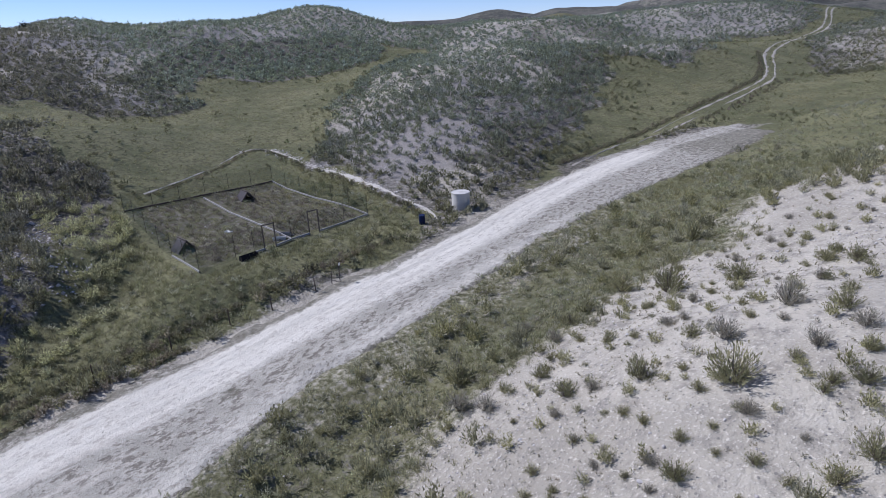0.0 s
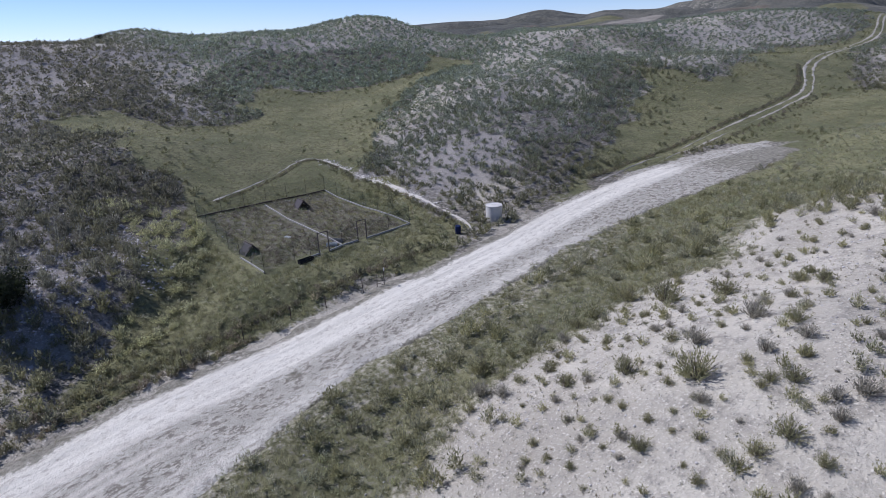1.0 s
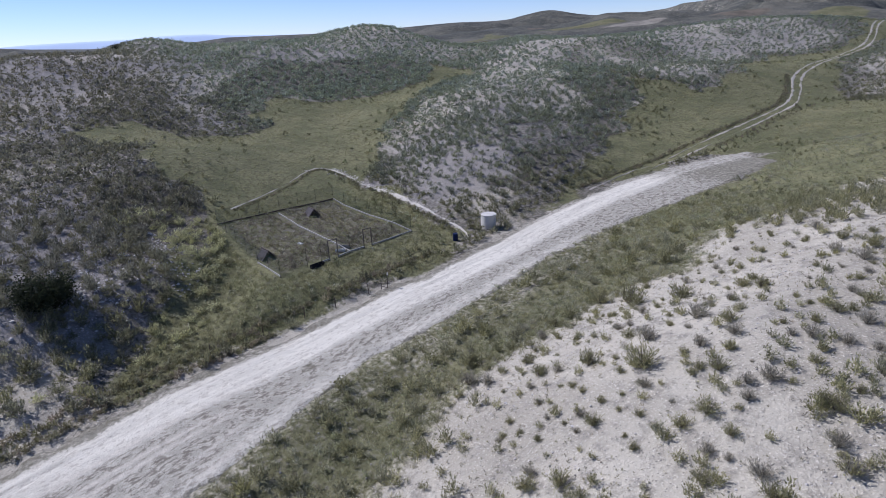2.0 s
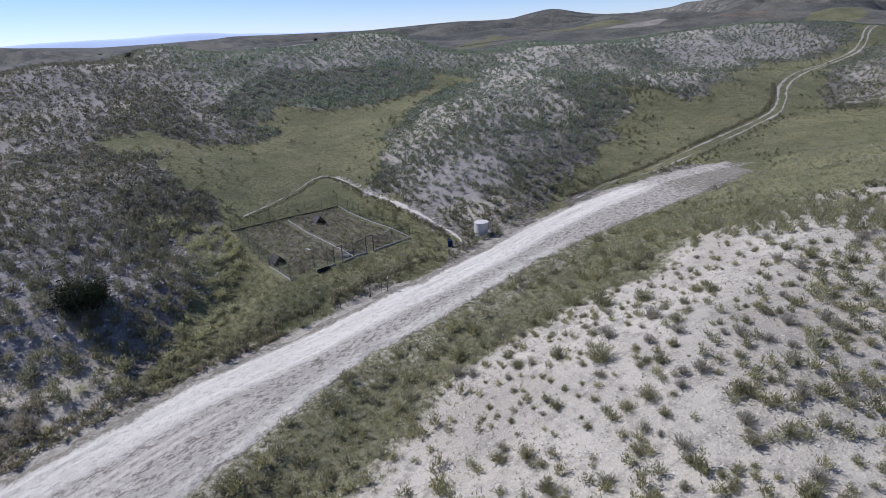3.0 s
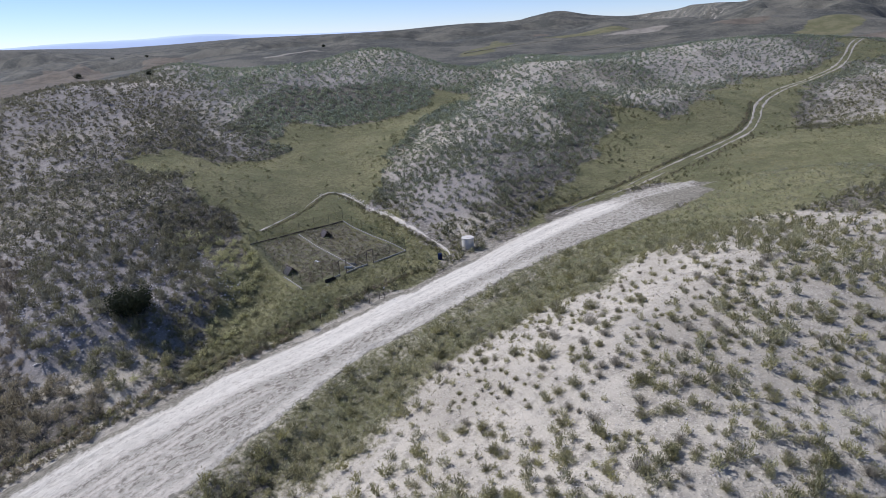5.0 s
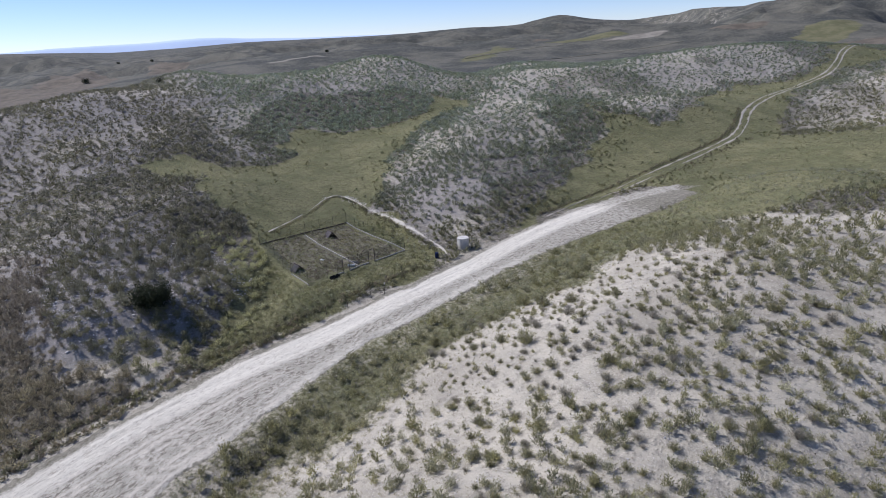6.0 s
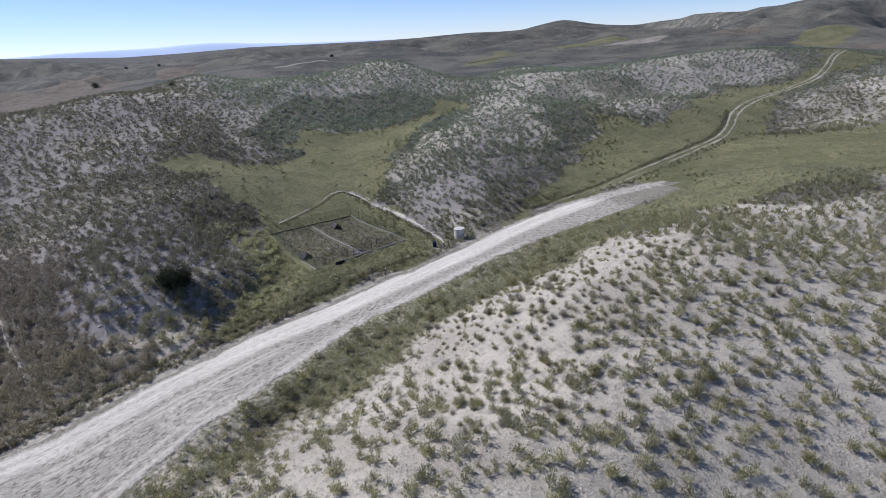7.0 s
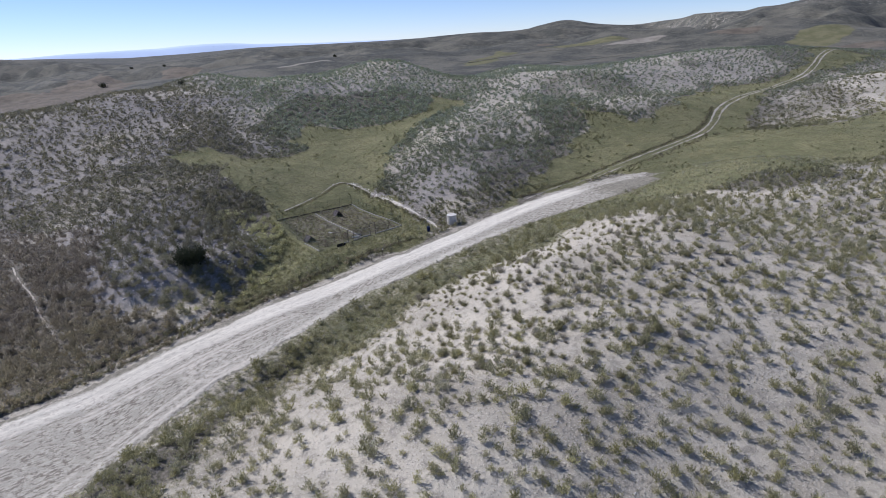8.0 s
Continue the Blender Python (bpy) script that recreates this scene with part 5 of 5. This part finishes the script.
def water_tank(x, y):
    ob = tagged(new("water_tank"), "white upright plastic water tank beside the gravel strip", "water tank")
    bm = bmesh.new()
    lathe(bm, [(0, 0), (0.97, 0), (1.0, 0.03), (1.0, 0.95), (0.994, 0.965), (0.994, 0.985), (1.0, 1.0), (1.0, 1.82), (0.985, 1.88)])
    part("shell", bm, TANK_WHITE, ob)
    bm = bmesh.new()
    lathe(bm, [(1.03, 1.82), (1.04, 1.93), (1.01, 1.955), (0.975, 1.93), (0.95, 1.905), (0.6, 1.935), (0.24, 1.955), (0, 1.955)])
    part("roof", bm, TANK_WHITE, ob, "shallow white roof with a raised rim")
    bm = bmesh.new()
    lathe(bm, [(0.23, 1.94), (0.24, 1.985), (0.20, 2.00), (0, 2.005)], 20)
    part("lid", bm, TANK_WHITE, ob)
    bm = bmesh.new()
    tube(bm, (0.0, -0.99, 0.15), (0.0, -1.2, 0.15), 0.035)
    tube(bm, (0.0, -1.18, 0.19), (0.0, -1.18, -0.1), 0.03)
    part("outlet_pipe", bm, METAL, ob, "short outlet pipe")
    ob.matrix_world = pose(x, y, at(x, y, 0.03), 0, 0, 40) @ Matrix.Diagonal((0.9, 0.9, 0.88, 1))


def net_panel(a, b, tall, parent):
    """One bay of shade net between two posts, sagging a little at its top."""
    n = 7
    v = []
    side = Vector((b[1] - a[1], a[0] - b[0])).normalized()
    for i in range(n):
        t = i / (n - 1)
        x, y = a[0] + (b[0] - a[0]) * t, a[1] + (b[1] - a[1]) * t
        z = at(x, y)
        sag = -0.10 * math.sin(math.pi * t)
        bulge = 0.05 * math.sin(math.pi * t)
        v += [(x, y, z), (x + side[0] * bulge, y + side[1] * bulge, z + tall * 0.5), (x, y, z + tall + sag)]
    f = []
    for i in range(n - 1):
        for k in range(2):
            p = i * 3 + k
            f.append((p, p + 3, p + 4, p + 1))
    ob = new("net", mesh_of("net", v, f, NET, flat=False))
    ob.parent = parent
    return ob


def pen_side(a, b, bays, tall, kerb=True, kerb_mat=CONCRETE, name="fence", label="dark green shade-net fence on thin steel posts"):
    """A side of the pen: posts, net bays and a pale concrete kerb at its foot."""
    ob = tagged(new(name), label, "fence", "fences of the pen")
    pts = [(a[0] + (b[0] - a[0]) * k / bays, a[1] + (b[1] - a[1]) * k / bays) for k in range(bays + 1)]
    for x, y in pts:
        bm = bmesh.new()
        tube(bm, (x, y, at(x, y) - 0.3), (x, y, at(x, y) + tall + 0.06), 0.02, 0.02, 6)
        part("post", bm, METAL, ob)
    for p, q in zip(pts, pts[1:]):
        if tall > 0.3:
            net_panel(p, q, tall, ob)
        if kerb:
            bm = bmesh.new()
            beam(bm, (p[0], p[1], at(*p) + 0.13), (q[0], q[1], at(*q) + 0.13), 0.10, 0.15)
            part("kerb", bm, kerb_mat, ob, "pale concrete kerb" if kerb_mat is CONCRETE else "dark bottom rail")
    return ob


def gate_frame(a, b):
    ob = tagged(new("gate_frame"), "dark timber gate frame without its gate", "gate frame", "gate frames of the pen")
    for x, y in (a, b):
        bm = bmesh.new()
        beam(bm, (x, y, at(x, y) - 0.4), (x, y, at(x, y) + 2.1), 0.085)
        part("post", bm, WOOD, ob)
    bm = bmesh.new()
    za, zb = at(*a) + 2.12, at(*b) + 2.12
    beam(bm, (a[0] * 1.06 - b[0] * 0.06, a[1] * 1.06 - b[1] * 0.06, za), (b[0] * 1.06 - a[0] * 0.06, b[1] * 1.06 - a[1] * 0.06, zb), 0.07, 0.09)
    part("crossbar", bm, WOOD, ob)


def shelter(x, y, turn, label):
    """A small A-shaped shelter with shingled slopes."""
    ob = tagged(new("shelter"), label, "shelter", "small shelters in the pen")
    w, d, h = 0.72, 0.75, 0.95
    for s in (-1, 1):
        bm = bmesh.new()
        v = [bm.verts.new(c) for c in ((s * (w + 0.12), -d - 0.1, -0.02), (s * (w + 0.12), d + 0.1, -0.02), (0, d + 0.1, h), (0, -d - 0.1, h))]
        bm.faces.new(v)
        bmesh.ops.solidify(bm, geom=bm.faces[:], thickness=0.06)
        part("roof_slope", bm, SHINGLE, ob)
    bm = bmesh.new()
    v = [bm.verts.new(c) for c in ((-w, d - 0.05, 0), (w, d - 0.05, 0), (0, d - 0.05, h - 0.08))]
    bm.faces.new(v)
    bmesh.ops.solidify(bm, geom=bm.faces[:], thickness=0.05)
    part("back_wall", bm, WOOD, ob)
    for s in (-1, 1):
        bm = bmesh.new()
        beam(bm, (s * (w + 0.1), -d - 0.06, 0.0), (0, -d - 0.06, h), 0.07, 0.09)
        part("gable_board", bm, WOOD, ob)
    bm = bmesh.new()
    beam(bm, (0, -d - 0.14, h + 0.02), (0, d + 0.14, h + 0.02), 0.10)
    part("ridge_board", bm, WOOD, ob)
    ob.matrix_world = pose(x, y, at(x, y, 0.03), 0, 0, turn)


def box_shape(bm, w, d, h, taper=0.9):
    """An open trough with walls, w x d x h."""
    made = bmesh.ops.create_cube(bm, size=1, matrix=Matrix.Translation((0, 0, h / 2)) @ Matrix.Diagonal((w, d, h, 1)))
    top = [f for f in bm.faces if f.normal.z > 0.9]
    inner = bmesh.ops.inset_region(bm, faces=top, thickness=0.05)
    bmesh.ops.translate(bm, verts=list({v for f in top for v in f.verts}), vec=(0, 0, -h * 0.75))


def trough(x, y, w, d, h, turn, mat, label, name="trough", category="trough"):
    bm = bmesh.new()
    box_shape(bm, w, d, h)
    ob = part(name, bm, mat, None)
    ob.matrix_world = pose(x, y, at(x, y, 0.02), 0, 0, turn)
    tagged(ob, label, category)


def barrel(x, y):
    ob = tagged(new("barrel"), "blue plastic barrel in the weeds by the footpath", "barrel")
    bm = bmesh.new()
    lathe(bm, [(0, 0), (0.26, 0), (0.29, 0.04), (0.30, 0.28), (0.31, 0.30), (0.30, 0.32), (0.30, 0.58), (0.31, 0.60), (0.30, 0.62), (0.28, 0.86), (0.25, 0.88)], 24)
    part("body", bm, BLUE, ob)
    bm = bmesh.new()
    lathe(bm, [(0.27, 0.86), (0.275, 0.90), (0.24, 0.90), (0.235, 0.875), (0, 0.875)], 24)
    part("lid", bm, BLUE, ob)
    ob.matrix_world = pose(x, y, at(x, y, 0.02), 3, 4, 0)


def fence_post(x, y, tall, seed):
    bm = bmesh.new()
    tube(bm, (0, 0, -0.3), (0.02, 0.01, tall), 0.045, 0.035, 7)
    ob = part("fence_post", bm, METAL)
    ob.matrix_world = pose(x, y, at(x, y), (seed * 37 % 9) - 4, (seed * 53 % 9) - 4, seed * 71 % 360)
    tagged(ob, "thin dark steel fence post in the weeds", "fence post", "posts along the strip")


def sign_post(x, y):
    ob = tagged(new("sign_post"), "thin steel post with a small white plate", "sign post")
    bm = bmesh.new()
    tube(bm, (0, 0, -0.3), (0.03, 0, 1.75), 0.035, 0.03, 8)
    part("post", bm, METAL, ob)
    bm = bmesh.new()
    beam(bm, (0.055, -0.10, 1.48), (0.055, 0.14, 1.52), 0.02, 0.26)
    part("plate", bm, WHITE, ob, "small blank white plate")
    bm = bmesh.new()
    tube(bm, (-0.55, -0.3, -0.3), (-0.5, -0.28, 1.15), 0.04, 0.03, 8)
    tube(bm, (-0.52, -0.29, 0.3), (0.0, 0, 0.05), 0.02, 0.02, 6)
    part("stake", bm, WOOD, ob)
    ob.matrix_world = pose(x, y, at(x, y), 0, 0, 35)


def stones(seed, count, area, sizes, label, group):
    """Loose limestone blocks."""
    rng = np.random.default_rng(seed)
    kinds = []
    for k in range(4):
        bm = bmesh.new()
        bmesh.ops.create_icosphere(bm, subdivisions=1, radius=0.5)
        for v in bm.verts:
            v.co = Vector((v.co.x * rng.uniform(0.7, 1.3), v.co.y * rng.uniform(0.6, 1.1), v.co.z * rng.uniform(0.4, 0.8)))
        me = bpy.data.meshes.new("stone")
        bm.to_mesh(me)
        bm.free()
        me.materials.append(ROCK)
        kinds.append(me)
    for _ in range(count):
        x, y = rng.uniform(area[0], area[1]), rng.uniform(area[2], area[3])
        if not clear(np.array([x]), np.array([y]), 0.3)[0] or cover(np.array([x]), np.array([y]))[0][0] > 0.4:
            continue
        s = rng.uniform(*sizes)
        ob = tagged(new("stone", kinds[rng.integers(0, 4)]), label, "stone", group)
        ob.matrix_world = pose(x, y, at(x, y), 0, 0, rng.uniform(0, 360)) @ Matrix.Diagonal((s, s, s, 1))


# ---- things ----
water_tank(TANK[0], TANK[1])
pen_side(PEN[1], PEN[2], 6, 2.0)
pen_side(PEN[2], PEN[3], 6, 2.0, kerb_mat=METAL)
pen_side(PEN[3], (-51.6, 16.4), 4, 2.0, kerb=False)
pen_side((-51.6, 16.4), PEN[0], 2, 2.0)
pen_side(JUNCTION, DIVIDER_END, 6, 0.25, label="pale concrete kerb that divides the pen")
pen_side(PEN[0], (-45.9, 19.4), 1, 2.0, kerb=False)
pen_side((-45.9, 21.0), (-46.3, 22.1), 1, 2.0)
pen_side((-46.4, 23.2), JUNCTION, 1, 2.0)
pen_side(JUNCTION, (-47.35, 27.0), 1, 2.0)
pen_side((-47.5, 28.1), PEN[1], 2, 2.0)
gate_frame((-46.3, 22.1), (-46.4, 23.2))
gate_frame((-47.35, 27.0), (-47.5, 28.1))
shelter(-52.4, 17.7, 92, "small weathered A-frame animal shelter with grey slopes")
shelter(-62.2, 28.2, 88, "small dark A-frame animal shelter in the weeds")
trough(-45.3, 20.2, 1.5, 0.45, 0.38, 96, BLACK, "low black plastic trough at the pen's edge")
trough(-47.9, 24.3, 1.1, 0.4, 0.25, 60, WHITE, "low pale feeding trough beside the divider")
trough(-48.6, 25.3, 1.0, 0.4, 0.25, 40, CONCRETE, "low grey feeding trough beside the divider")
trough(-52.9, 22.0, 0.7, 0.3, 0.12, 20, WHITE, "shallow white tray in the weeds", "tray", "tray")
barrel(-42.9, 36.4)
sign_post(-37.8, 23.7)
for k, (x, y) in enumerate(((-38.0, 21.7), (-38.0, 18.1), (-38.3, 15.1), (-38.2, 11.1), (-38.1, 6.5))):
    fence_post(x, y, 1.1, k + 3)
dark_tree(-48.6, -3.0, 5.4, 3.6, 7, count=6500)
dark_tree(-188, 35, 2.6, 2.4, 8, "small tree on the crest of the ridge", 1.4, 240)
for x, y, wide, seed in ((-584, 68, 8, 31), (-518, 262, 3, 32), (-1075, 235, 6, 33), (-1085, 187, 6, 34)):
    dark_tree(x, y, wide, wide * 0.7, seed, "lone dark tree far out on the plain", 4.0, 300)
plant_slopes()
plant_meadows()
plant_tank_bushes()
plant_single_shrubs()
stones(19, 60, (-64, -42, -14, 12), (0.3, 0.75), "loose pale limestone block on the spur", "stones on the spur")
stones(23, 40, (-16, 10, 8, 44), (0.12, 0.3), "loose pale limestone block on the mound", "stones on the mound")
